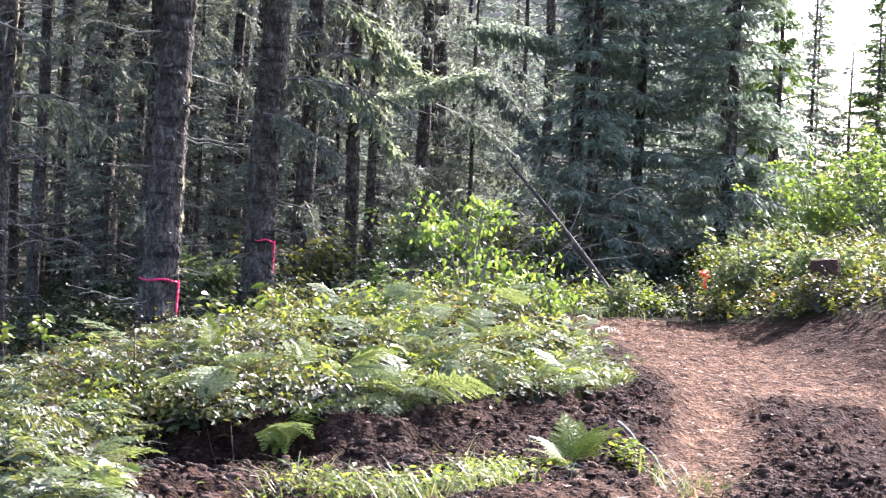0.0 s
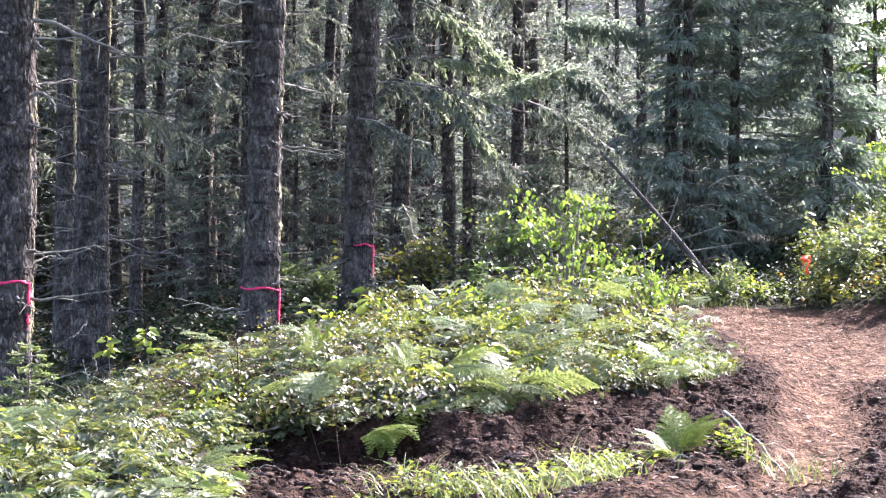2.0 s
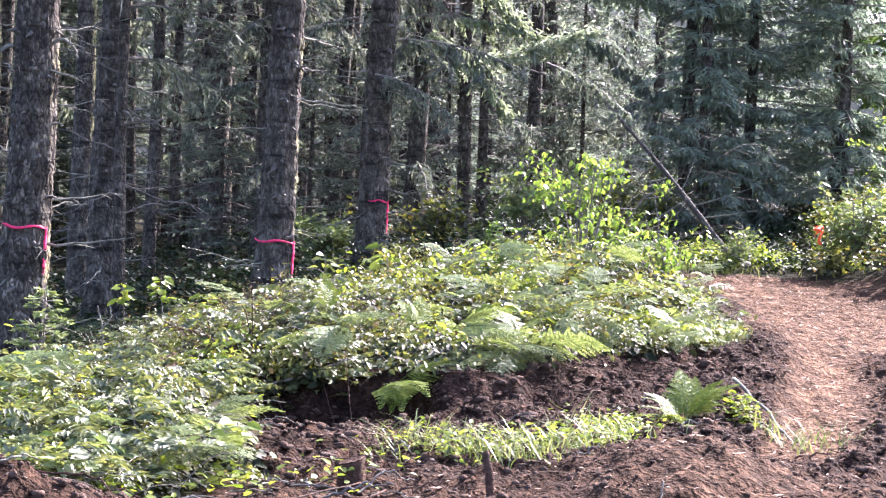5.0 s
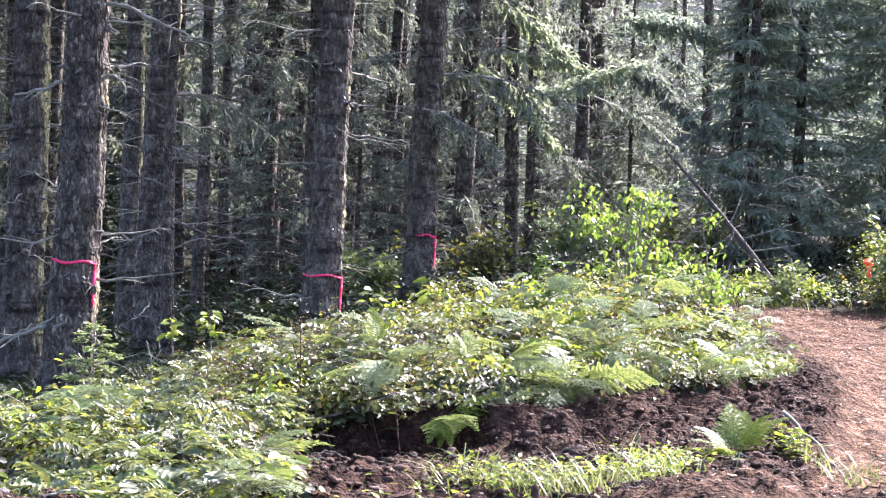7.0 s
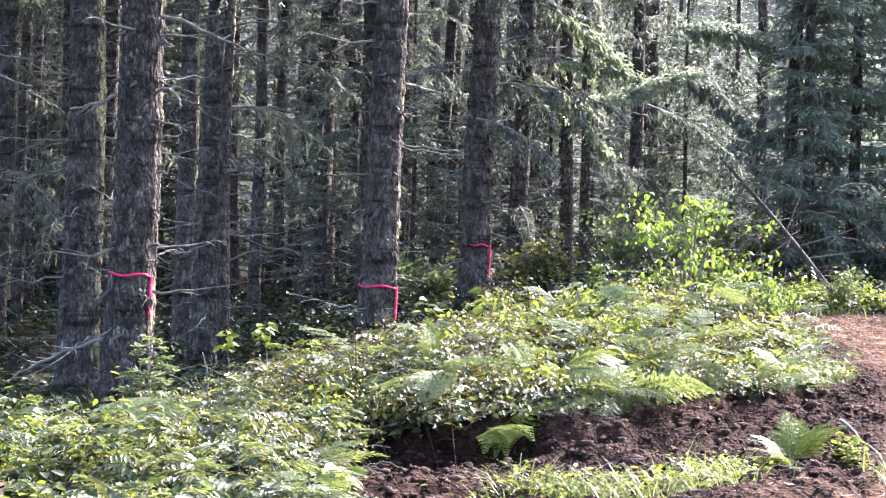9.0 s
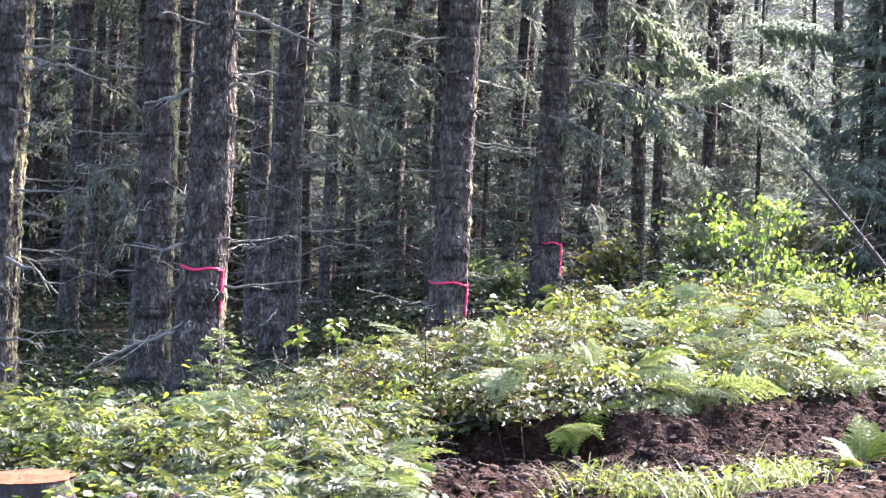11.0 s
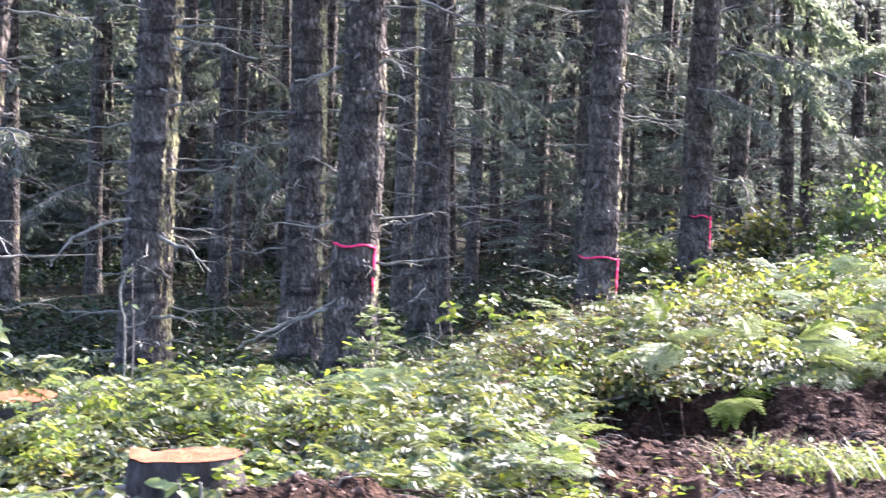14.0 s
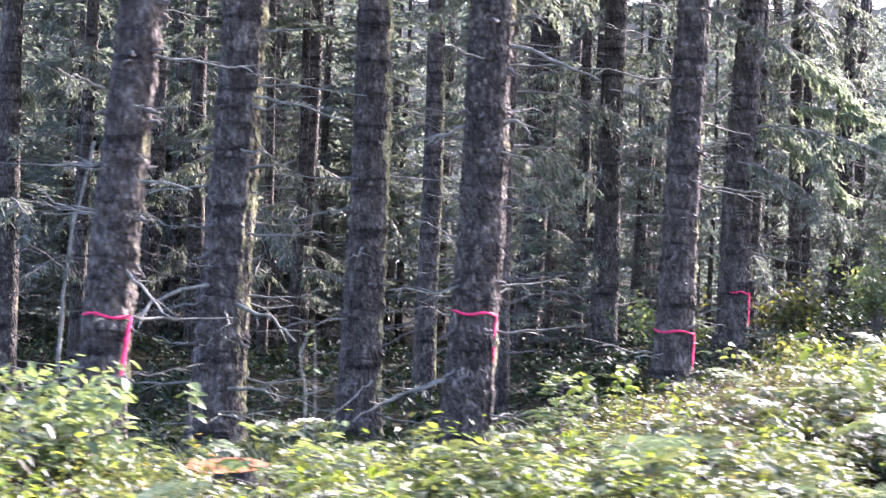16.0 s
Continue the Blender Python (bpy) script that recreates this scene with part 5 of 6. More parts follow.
shrub(3.05, 20.7, 1.75, 1.6, 760, 0.060, leaf_bush, 31, "bright green leafy bush at the top of the bank", 12, 0.7)
shrub(3.95, 20.9, 1.05, 1.4, 420, 0.058, leaf_bush, 32, "bright green leafy bush at the top of the bank", 8, 0.7)
shrub(7.0, 24.7, 1.05, 1.5, 900, 0.075, leaf_fern, 33, "rounded glossy green shrub beside the track", 14, 0.1, 0.1)
shrub(7.5, 23.2, 0.7, 1.6, 1300, 0.07, leaf_fern, 34, "pale green shrub on the bank", 14, 0.1, 0.05)
shrub(7.15, 22.1, 0.42, 1.2, 520, 0.06, leaf_bramble, 41, "low dark bramble in front of a rotten stump", 12, 0.1, 0.05)
shrub(8.7, 27.2, 1.6, 2.2, 2600, 0.06, leaf_bush, 35, "tall yellow-green shrub on the bank", 16, 0.2, 0.2)
shrub(9.6, 26.6, 1.8, 2.2, 2800, 0.06, leaf_bush, 36, "tall yellow-green shrub on the bank", 16, 0.2, 0.2)
shrub(-4.15, 11.0, 0.85, 1.3, 1300, 0.065, leaf_fern, 38, "dense leafy shrub at the stand's edge", 16, 0.1, 0.05)
shrub(-4.6, 10.2, 0.8, 1.3, 1200, 0.07, leaf_gloss, 39, "dense leafy shrub at the stand's edge", 16, 0.1, 0.05)
shrub(-2.95, 11.7, 0.35, 0.5, 260, 0.055, leaf_fresh, 40, "low yellow-green bush beside a cut stump", 8, 0.1, 0.1)
shrub(5.80, 25.7, 0.50, 0.8, 420, 0.06, leaf_fern, 37, "small glossy bush at the foot of the leaning trunk", 9, 0.1, 0.02)


for k, (sx, sy, sh) in enumerate(((2.2, 28.6, 1.0), (3.5, 29.6, 1.3), (4.7, 28.9, 1.1), (0.6, 29.6, 0.8), (5.6, 30.6, 1.2))):
    shrub(sx, sy, sh, 1.9, 900, 0.085, leaf_fern if k % 2 else leaf_bramble, 300 + k, "loose leafy shrub in the light behind the trunks", 12, 0.2, 0.05)


# ---------- leaning dead trunk ----------
def leaning_log():
    log = thing("leaning_dead_tree", "thin dead trunk leaning with bare curved branches", "dead tree", (5.90, 26.4, float(land(5.90, 26.4))))
    a, b = np.array([0.0, 0, 0]), np.array([-1.84, 1.6, 2.36])
    u = np.linspace(0, 1, 14)
    path = a + (b - a) * u[:, None] + np.array([0.03, 0, 0.05]) * np.sin(u * 3.1)[:, None]
    v, f = tube(path, 0.040 * (1 - 0.6 * u), 10, wob=0.12, seed=3)
    part("stem", mesh_of("stem", v, f, log_wood, True), log)
    rng = np.random.default_rng(40)
    for t, d, l, c in ((0.36, (0.45, 0, 0.9), 0.75, 0.5), (0.30, (0.9, -0.1, 0.25), 0.8, -0.3), (0.24, (0.9, 0.1, 0.1), 0.75, -0.2), (0.5, (0.35, 0, 0.9), 0.55, 0.4), (0.62, (0.4, 0, 0.9), 0.5, 0.3),
                       (0.33, (-0.7, 0, -0.5), 0.6, -0.4), (0.45, (-0.8, 0, -0.2), 0.5, -0.4), (0.15, (-0.6, 0, -0.6), 0.4, -0.2), (0.7, (0.5, 0, 0.7), 0.4, 0.2), (0.55, (-0.7, 0, 0.1), 0.5, -0.3)):
        p = a + (b - a) * t
        w = np.linspace(0, 1, 8)
        dd = unit(np.array(d, float))
        q = p + dd * l * w[:, None] + np.array([c * -0.25, 0, abs(c) * 0.3]) * l * (w ** 2)[:, None]
        v, f = tube(q, 0.011 * (1 - 0.7 * w), 5, cap=False)
        part("branch", mesh_of("branch", v, f, dead_wood, True), log)


leaning_log()


def dead_brush():
    """A brown tangle of dead twigs round the leaning trunk."""
    rng = np.random.default_rng(44)
    s = Soup()
    for _ in range(45):
        p = np.array([rng.uniform(4.4, 6.0), rng.uniform(24.6, 27.5), rng.uniform(0.5, 2.5)])
        a, l = rng.normal(0, 0.8) + rng.choice([0, math.pi]), rng.uniform(0.4, 1.3)
        u = np.linspace(0, 1, 7)
        q = p + np.stack([math.cos(a) * l * u, math.sin(a) * l * u, rng.uniform(-0.2, 0.5) * l * u - rng.uniform(0.3, 0.9) * l * u * u], -1) + rng.normal(0, 0.015, (7, 3))
        s.add(*tube(q, rng.uniform(0.003, 0.007) * (1 - 0.7 * u), 4, cap=False))
    return tagged(new("dead_twigs", s.mesh("dead_twigs", log_wood, True)), "brown tangle of dead hanging twigs", "dead twigs", kind="stuff")


dead_brush()


def hanging_limb(x, y, z, d, length, seed, droop, label="pale drooping fir bough with hanging lichen", twig=0.20, tw=0.024, m=None):
    limb = thing("fir_bough", label, "branch", (x, y, z), "low boughs")
    fol, wd = limb_soups(seed, d, length, droop, twig, tw, 1.5)
    tagged(part("needles", fol.mesh("needles", m or needle_sheen_pale), limb), kind="stuff")
    tagged(part("wood", wd.mesh("wood", twig_wood), limb), kind="stuff")


def arching_bough(pts, seed, label, m, twig=0.2, tw=0.03, hang=0.8, strands=30, first=2, tips=160):
    """A living bough along a bent limb: flat needled twigs on both sides, hanging tips and strands of lichen."""
    rng = np.random.default_rng(seed)
    root = np.array(pts[0], float)
    limb = thing("fir_bough", label, "branch", pts[0], "low boughs")
    raw = np.array(pts, float) - root
    k = np.linspace(0, len(raw) - 1, 17)
    path = np.stack([np.interp(k, np.arange(len(raw)), raw[:, c]) for c in range(3)], -1)
    path[1:-1] = (path[:-2] + 2 * path[1:-1] + path[2:]) / 4 + rng.normal(0, 0.012, (15, 3))
    fol, wd = Soup(), Soup()
    wd.add(*tube(path, 0.017 * (1 - 0.75 * np.linspace(0, 1, 17)), 6, cap=False))
    for q in range(first, 16):
        d = path[q + 1] - path[q]
        step = np.linalg.norm(d)
        size = twig * (0.75 + 0.5 * math.sin(math.pi * q / 17))
        bough(rng, fol, None, path[q], d, step * 1.3, 0.0, size, tw, 0.016, hang=hang)
        for _ in range(2):
            dd = unit(d) * 0.55 + np.array([rng.normal(0, 0.3), rng.normal(0, 0.7), -0.25 - 0.3 * rng.random()])
            bough(rng, fol, wd, path[q], dd, rng.uniform(0.25, 0.5) * (1.1 - 0.4 * q / 16), 0.35, size * 0.55, tw, 0.02, 0.005, hang=hang + 0.3)
    # short upright and drooping shoots that catch the light
    t = first + rng.random(tips) * (16 - first)
    at = np.stack([np.interp(t, np.arange(17), path[:, c]) for c in range(3)], -1) + rng.normal(0, 1, (tips, 3)) * [0.10, 0.16, 0.065]
    ahead = unit(raw[-1]) + rng.normal(0, 0.6, (tips, 3)) - [0, 0, 0.3]
    fol.add(*twig_arrays(at, ahead, rng.normal(0, 1, (tips, 3)) + [0, -0.6, 0.3], 0.07 + 0.10 * rng.random(tips), np.full(tips, tw)))
    t = rng.random(strands) * 15
    at = np.stack([np.interp(t, np.arange(17), path[:, c]) for c in range(3)], -1) + rng.normal(0, 1, (strands, 3)) * [0.03, 0.12, 0.02]
    fol.add(*twig_arrays(at, np.array([0, 0, -1.0]) + rng.normal(0, 0.2, (strands, 3)), rng.normal(0, 1, (strands, 3)) * [1, 1, 0.2], 0.08 + 0.30 * rng.random(strands) ** 2, np.full(strands, tw * 0.6)))
    tagged(part("needles", fol.mesh("needles", m), limb), kind="stuff")
    tagged(part("wood", wd.mesh("wood", twig_wood, True), limb), kind="stuff")


arching_bough([(2.35, 32.7, 3.05), (2.97, 32.2, 3.1), (3.71, 31.8, 3.25), (4.2, 31.6, 3.48), (4.74, 31.5, 3.59)], 51, "level fir bough with sun sheen painted as pale colour", needle_sheen_pale, 0.24, 0.03, 0.6, 60, 3, 320)
arching_bough([(1.56, 31.9, 3.59), (1.97, 31.9, 3.71), (2.84, 31.9, 3.72), (3.45, 31.9, 3.62), (3.98, 31.9, 3.49)], 52, "long arching fir bough with sparse hanging needles", needle_sunlit_tone, 0.15, 0.024, 1.2, 60, 7, 60)
arching_bough([(2.03, 32.8, 3.69), (2.61, 32.2, 3.3), (3.07, 31.8, 2.87), (3.48, 31.7, 2.27)], 53, "yellow-green fir bough drooping to its tip", needle_sunlit_tone, 0.20, 0.032, 0.9)
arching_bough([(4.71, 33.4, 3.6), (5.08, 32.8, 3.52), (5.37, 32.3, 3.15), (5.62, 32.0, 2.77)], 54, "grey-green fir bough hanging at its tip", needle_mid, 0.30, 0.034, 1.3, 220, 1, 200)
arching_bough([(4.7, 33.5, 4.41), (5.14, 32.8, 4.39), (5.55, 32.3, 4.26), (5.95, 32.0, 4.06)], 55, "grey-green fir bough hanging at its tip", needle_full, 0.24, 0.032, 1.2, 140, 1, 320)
arching_bough([(2.44, 32.8, 4.66), (3.04, 32.4, 4.3), (3.41, 32.1, 3.98), (3.71, 31.9, 3.59)], 56, "yellow-green fir bough drooping to its tip", needle_sunlit_tone, 0.20, 0.03, 1.1, 50)
for k, (bx, by, bz, bd, bl, dr) in enumerate(((2.1, 33.6, 4.9, (0.9, -0.1, -0.1), 1.6, 0.3), (4.4, 37.0, 3.2, (0.8, -0.3, -0.1), 2.0, 0.3), (3.7, 38.0, 2.4, (0.8, -0.5, -0.1), 2.0, 0.3), (4.9, 38.5, 4.6, (0.8, -0.3, -0.1), 2.2, 0.3), (4.3, 40.5, 2.3, (0.7, -0.6, -0.1), 2.0, 0.35))):
    hanging_limb(bx, by, bz, bd, bl, 57 + k, dr, twig=0.23, tw=0.028, m=needle_mid)
hanging_limb(3.2, 25.3, 2.75, (0.8, 0.1, -0.15), 1.1, 58, 0.35, m=needle_dark)
hanging_limb(1.2, 27.2, 2.6, (0.9, -0.3, -0.1), 1.0, 59, 0.35, m=needle_dark)
hanging_limb(2.6, 34.0, 3.6, (-0.7, -0.5, -0.1), 1.6, 61, 0.3, m=needle_dark)

for k, (bx, by, bz, bd, bl) in enumerate(((0.6, 27.5, 4.6, (0.6, -0.7, -0.1), 1.4), (1.0, 28.2, 3.4, (-0.8, -0.5, -0.1), 1.3), 
                                          (2.0, 32.6, 2.4, (-0.7, -0.7, -0.1), 1.4), 
                                          (-0.2, 31.2, 3.8, (0.8, -0.6, -0.1), 1.5), (-0.3, 31.4, 2.6, (-0.8, -0.6, -0.1), 1.3), (0.2, 30.6, 5.0, (0.9, -0.4, -0.1), 1.7))):
    hanging_limb(bx, by, bz, bd, bl, 500 + k, 0.28, m=needle_mid if k % 3 else needle_grey)


# ---------- stumps ----------
def stump(x, y, r, top, seed, label, tilt=0.05, side=None, face=None, lip=True, fwd=0.0):
    rng = np.random.default_rng(seed)
    z0 = float(land(x, y)) - 0.12
    h = top - z0
    st = thing("tree_stump", label, "stump", (x, y, z0))
    n, rows = 40, 9
    ang = np.arange(n) * 2 * math.pi / n
    rim = r * (1 + 0.06 * np.cos(3 * ang + seed) + 0.04 * rng.normal(0, 1, n))
    zz = np.linspace(0, 1, rows)
    v = []
    for u in zz:
        rr = rim * (1.22 - 0.22 * u ** 0.5) * (1 + 0.04 * rng.normal(0, 1, n))
        v.append(np.stack([rr * np.cos(ang), rr * np.sin(ang), u * h + u * (tilt * np.cos(ang) + fwd * np.sin(ang)) * r], -1))
    v = np.concatenate(v)
    f = [[i * n + j, i * n + (j + 1) % n, (i + 1) * n + (j + 1) % n, (i + 1) * n + j] for i in range(rows - 1) for j in range(n)]
    part("bark_side", mesh_of("bark_side", v, f, side or stump_bark, True), st)
    # sawn face: rings with splintered wood and a raised hinge lip
    s = Soup()
    rad = np.linspace(1.0, 0.06, 9)
    vv = []
    for k, q in enumerate(rad):
        zt = h + (tilt * np.cos(ang) + fwd * np.sin(ang)) * r * q + 0.004 + 0.004 * rng.normal(0, 1, n) * (q < 0.98)
        if lip:
            zt = zt + 0.035 * np.exp(-((ang - math.pi) / 0.35) ** 2) * (q > 0.8)
        vv.append(np.stack([rim * q * np.cos(ang), rim * q * np.sin(ang), zt], -1))
    vv = np.concatenate(vv)
    ff = [[i * n + j, i * n + (j + 1) % n, (i + 1) * n + (j + 1) % n, (i + 1) * n + j] for i in range(8) for j in range(n)]
    part("cut_face", mesh_of("cut_face", vv, ff, face or cut_wood), st, "fresh orange sawn wood")
    return st


stump(-3.47, 12.2, 0.215, 0.055, 1, "freshly cut stump with orange sawn top", 0.06, fwd=0.10)
stump(-1.63, 7.98, 0.215, 0.335, 2, "freshly cut stump with orange sawn top", 0.06, fwd=0.0)
stump(0.37, 9.3, 0.06, 0.12, 4, "small dark rotten root stub in the soil", 0.3, rotten_wood, rotten_wood, False)
stump(-0.72, 12.7, 0.13, 0.19, 5, "broken brown rotten stub among the plants", 0.5, rotten_wood, rotten_wood, False)
stump(7.35, 22.6, 0.15, 1.13, 3, "old reddish rotten stump on the bank", 0.1, rotten_wood, rotten_wood, False)


# ---------- sticks, roots, stakes, stones ----------
def stick(name, label, category, pts, r, material, wob=0.15, seed=0, sides=6, taper=0.5, jitter=0.6):
    pts = np.array(pts, float)
    u = np.linspace(0, 1, len(pts))
    w = np.linspace(0, 1, 14)
    path = np.stack([np.interp(w, u, pts[:, k]) for k in range(3)], -1)
    path[1:-1] += np.random.default_rng(seed).normal(0, r * jitter, (12, 3))
    v, f = tube(path - path[0], r * (1 - taper * w), sides, wob=wob, seed=seed)
    ob = new(name, mesh_of(name, v, f, material, True))
    ob.location = path[0]
    return tagged(ob, label, category)


def on(x, y, h=0.0):
    return (x, y, float(ground_z(x, y)) + h)


stick("stick", "bare pale stick lying at the track edge", "stick", [on(2.9, 12.9, 0.16), on(2.95, 12.3, 0.07), on(2.92, 11.5, 0.02)], 0.012, dead_wood)
stick("wooden_stake", "short split wooden stake in the soil", "stake", [on(1.0, 9.2, -0.1), on(0.98, 9.2, 0.13), on(0.96, 9.22, 0.22)], 0.022, rotten_wood, 0.12, 2, 6, 0.15, 0.03)
stick("wooden_stake", "broken root stub standing in the soil", "stake", [on(1.55, 8.1, -0.1), on(1.53, 8.1, 0.05), on(1.50, 8.1, 0.15)], 0.03, rotten_wood, 0.25, 3, 6, 0.4, 0.08)
stick("wooden_stake", "broken root stub standing in the soil", "stake", [on(1.72, 8.05, -0.1), on(1.73, 8.05, 0.06), on(1.74, 8.05, 0.15)], 0.03, rotten_wood, 0.25, 4, 6, 0.4, 0.08)
stick("root", "long brown root across the dug soil", "root", [on(-0.38, 7.7, 0.05), on(-0.2, 7.95, 0.03), on(0.05, 8.3, 0.04), on(0.28, 8.55, 0.04), on(0.5, 8.85, 0.08)], 0.010, rotten_wood, 0.2, 5)
stick("root", "long brown root across the dug soil", "root", [on(-0.45, 8.0, 0.06), on(-0.2, 8.2, 0.04), on(0.1, 8.6, 0.05), on(0.4, 9.0, 0.09)], 0.007, rotten_wood, 0.2, 6)
stick("root", "thin brown root hanging from the pit edge", "root", [on(0.0, 12.9, 0.15), on(0.25, 12.5, 0.13), on(0.42, 12.1, 0.02)], 0.0035, rotten_wood, 0.2, 7)
stick("root", "thin brown root hanging from the pit edge", "root", [on(0.3, 12.95, 0.2), on(0.42, 12.7, 0.1), on(0.55, 12.5, 0.02)], 0.0035, rotten_wood, 0.2, 8)
stick("root", "thin brown root hanging from the pit edge", "root", [on(0.45, 13.0, 0.2), on(0.50, 12.7, 0.14), on(0.38, 12.4, 0.05)], 0.0035, rotten_wood, 0.2, 9)
stick("stick", "dark dead stick along the mossy bank edge", "stick", [on(-0.1, 12.95, 0.10), on(0.2, 13.0, 0.12), on(0.5, 13.05, 0.12)], 0.010, twig_wood, 0.2, 10)
stick("stick", "grey dead stick lying on the soil ridge", "stick", [on(-1.45, 7.2, -0.02), on(-1.43, 7.2, 0.06), on(-1.44, 7.2, 0.14)], 0.008, dead_wood, 0.1, 11, 6, 0.3, 0.15)
stick("stick", "brown fallen branch beside a stump", "stick", [on(-2.15, 8.3, 0.10), on(-1.95, 8.15, 0.12), on(-1.75, 8.0, 0.16)], 0.02, twig_wood, 0.2, 12)


def pit_roots():
    """Torn roots and twigs lying in the pit."""
    rng = np.random.default_rng(63)
    for k in range(14):
        x, y, dx, dy = rng.uniform(0.0, 0.9), rng.uniform(11.9, 12.7), rng.normal(0, 0.2), rng.uniform(-0.15, 0.1)
        stick("root", "thin torn root lying in the pit", "root", [on(x - dx, y - dy, 0.02), on(x, y, 0.05), on(x + dx, y + dy, 0.03)], rng.uniform(0.003, 0.006), (dead_wood, rotten_wood, twig_wood)[k % 3], 0.2, 70 + k, 5, 0.5, 1.5)


pit_roots()


def litter():
    """Broken sticks and roots dragged out by the digger, lying over the dug soil."""
    rng = np.random.default_rng(61)
    n = 0
    while n < 64:
        if n < 34:
            x, y = rng.uniform(-0.75, 0.75), rng.uniform(7.9, 9.7)
        else:
            x, y = rng.uniform(-2.2, 3.0), rng.uniform(7.0, 13.2)
        if float(cover_masks(x, y)[1]) < 0.6:
            continue
        a, l = rng.normal(0.15, 0.7), rng.uniform(0.12, 0.5) * (1.0 if n < 34 else 0.6)
        dx, dy = math.cos(a) * l, math.sin(a) * l
        h = rng.uniform(0.0, 0.06)
        stick("twig", "broken brown twig on the dug soil", "twig", [on(x - dx / 2, y - dy / 2, 0.01), on(x, y, 0.02 + h), on(x + dx / 2, y + dy / 2, 0.01 + h)], rng.uniform(0.0025, 0.008), (rotten_wood, twig_wood, rotten_wood, dead_wood)[n % 4], 0.2, n, 5, 0.5, 1.2)
        n += 1


litter()


def rock_mesh(seed, material, flat=0.65):
    bm = bmesh.new()
    bmesh.ops.create_icosphere(bm, subdivisions=2, radius=1.0)
    for v in bm.verts:
        n = noise.noise(v.co * 1.3 + Vector((seed * 3.1, 0, 0))) * 0.45 + noise.noise(v.co * 3.1 + Vector((0, seed, 0))) * 0.15
        v.co *= 1 + n
        v.co.z *= flat
    me = bpy.data.meshes.new("rock")
    bm.to_mesh(me)
    bm.free()
    me.materials.append(material)
    return me


ROCKS = [rock_mesh(k, stone_grey) for k in range(3)]
for k, (sx, sy, ss) in enumerate(((0.80, 8.55, 0.05), (0.90, 8.62, 0.055), (0.62, 8.6, 0.04), (-1.15, 7.62, 0.03), (-0.92, 7.45, 0.03), (-1.32, 7.75, 0.026))):
    ob = tagged(new("stone", ROCKS[k % 3]), "rounded brown-grey stone half sunk in soil", "stone", "stones in the dug soil")
    ob.matrix_basis = Matrix.Translation(on(sx, sy, ss * 0.25)) @ Matrix.Rotation(k * 1.3, 4, "Z") @ Matrix.Diagonal((ss, ss * 0.8, ss, 1))


def clods():
    """Loose lumps of soil thrown over the dug ground and the crown of the track."""
    rng = np.random.default_rng(21)
    bm = bmesh.new()
    bmesh.ops.create_icosphere(bm, subdivisions=1, radius=1.0)
    base = np.array([v.co[:] for v in bm.verts])
    tri = np.array([[v.index for v in f.verts] for f in bm.faces])
    bm.free()
    n = 150000
    x, y = rng.uniform(-4.6, 8.5, n), 6.2 + 19.0 * rng.random(n) ** 1.7
    plants, dug, road = cover_masks(x, y)
    k = rng.random(n) < dug * np.maximum((1 - road) ** 2.5, 0.10) * np.clip(1.1 - (y - 8) / 14, 0.22, 1) * np.where(y < 10.3, 0.62, 0.36)
    x, y = x[k], y[k]
    px, py = rng.uniform(-0.4, 4.2, 30000), rng.uniform(9.6, 15.8, 30000)
    k = rng.random(30000) < cover_masks(px, py)[1] * (1 - cover_masks(px, py)[2]) ** 2 * 0.55
    x, y = np.concatenate([x, px[k]]), np.concatenate([y, py[k]])
    m = len(x)
    s = 0.006 + 0.020 * rng.random(m) ** 3
    s = np.where((rng.random(m) < 0.20) & (y < 17), 0.012 + 0.024 * rng.random(m) ** 2.0, s)
    s = s * (1 - 0.55 * cover_masks(x, y)[2])
    V = base[None] * (1 + 1.15 * (rng.random((m, len(base), 1)) - 0.5)) * s[:, None, None] * np.array([1, 1, 0.6]) * (0.5 + 1.0 * rng.random((m, 1, 3)))
    V = V + np.stack([x, y, ground_z(x, y) - 0.1 * s], -1)[:, None]
    F = tri[None] + (np.arange(m) * len(base))[:, None, None]
    return tagged(new("soil_clods", mesh_of("soil_clods", V.reshape(-1, 3), F.reshape(-1, 3), clod_soil)), "loose crumbly lumps of dark soil", "soil", kind="stuff")


clods()


def chips():
    """Pale bark and wood chips trodden into the track, and twigs on the dug soil."""
    rng = np.random.default_rng(22)
    x, y = rng.uniform(-2.5, 9, 60000), rng.uniform(6.5, 26, 60000)
    plants, dug, road = cover_masks(x, y)
    k = rng.random(60000) < dug * (0.08 + 0.45 * road)
    x, y = x[k], y[k]
    m = len(x)
    L = 0.012 + 0.06 * rng.random(m) ** 2.5
    v, f = leaf_arrays(np.stack([x, y, ground_z(x, y) + 0.012], -1), rand_dirs(rng, m, -0.12, 0.3), np.array([0, 0, 1.0]) + rng.normal(0, 0.2, (m, 3)), L, 0.006 + 0.25 * L * rng.random(m), 0.0, 0.0)
    return tagged(new("wood_chips", mesh_of("wood_chips", v, f, chip_wood)), "pale wood chips and twig bits on the track", "debris", kind="stuff")


chips()


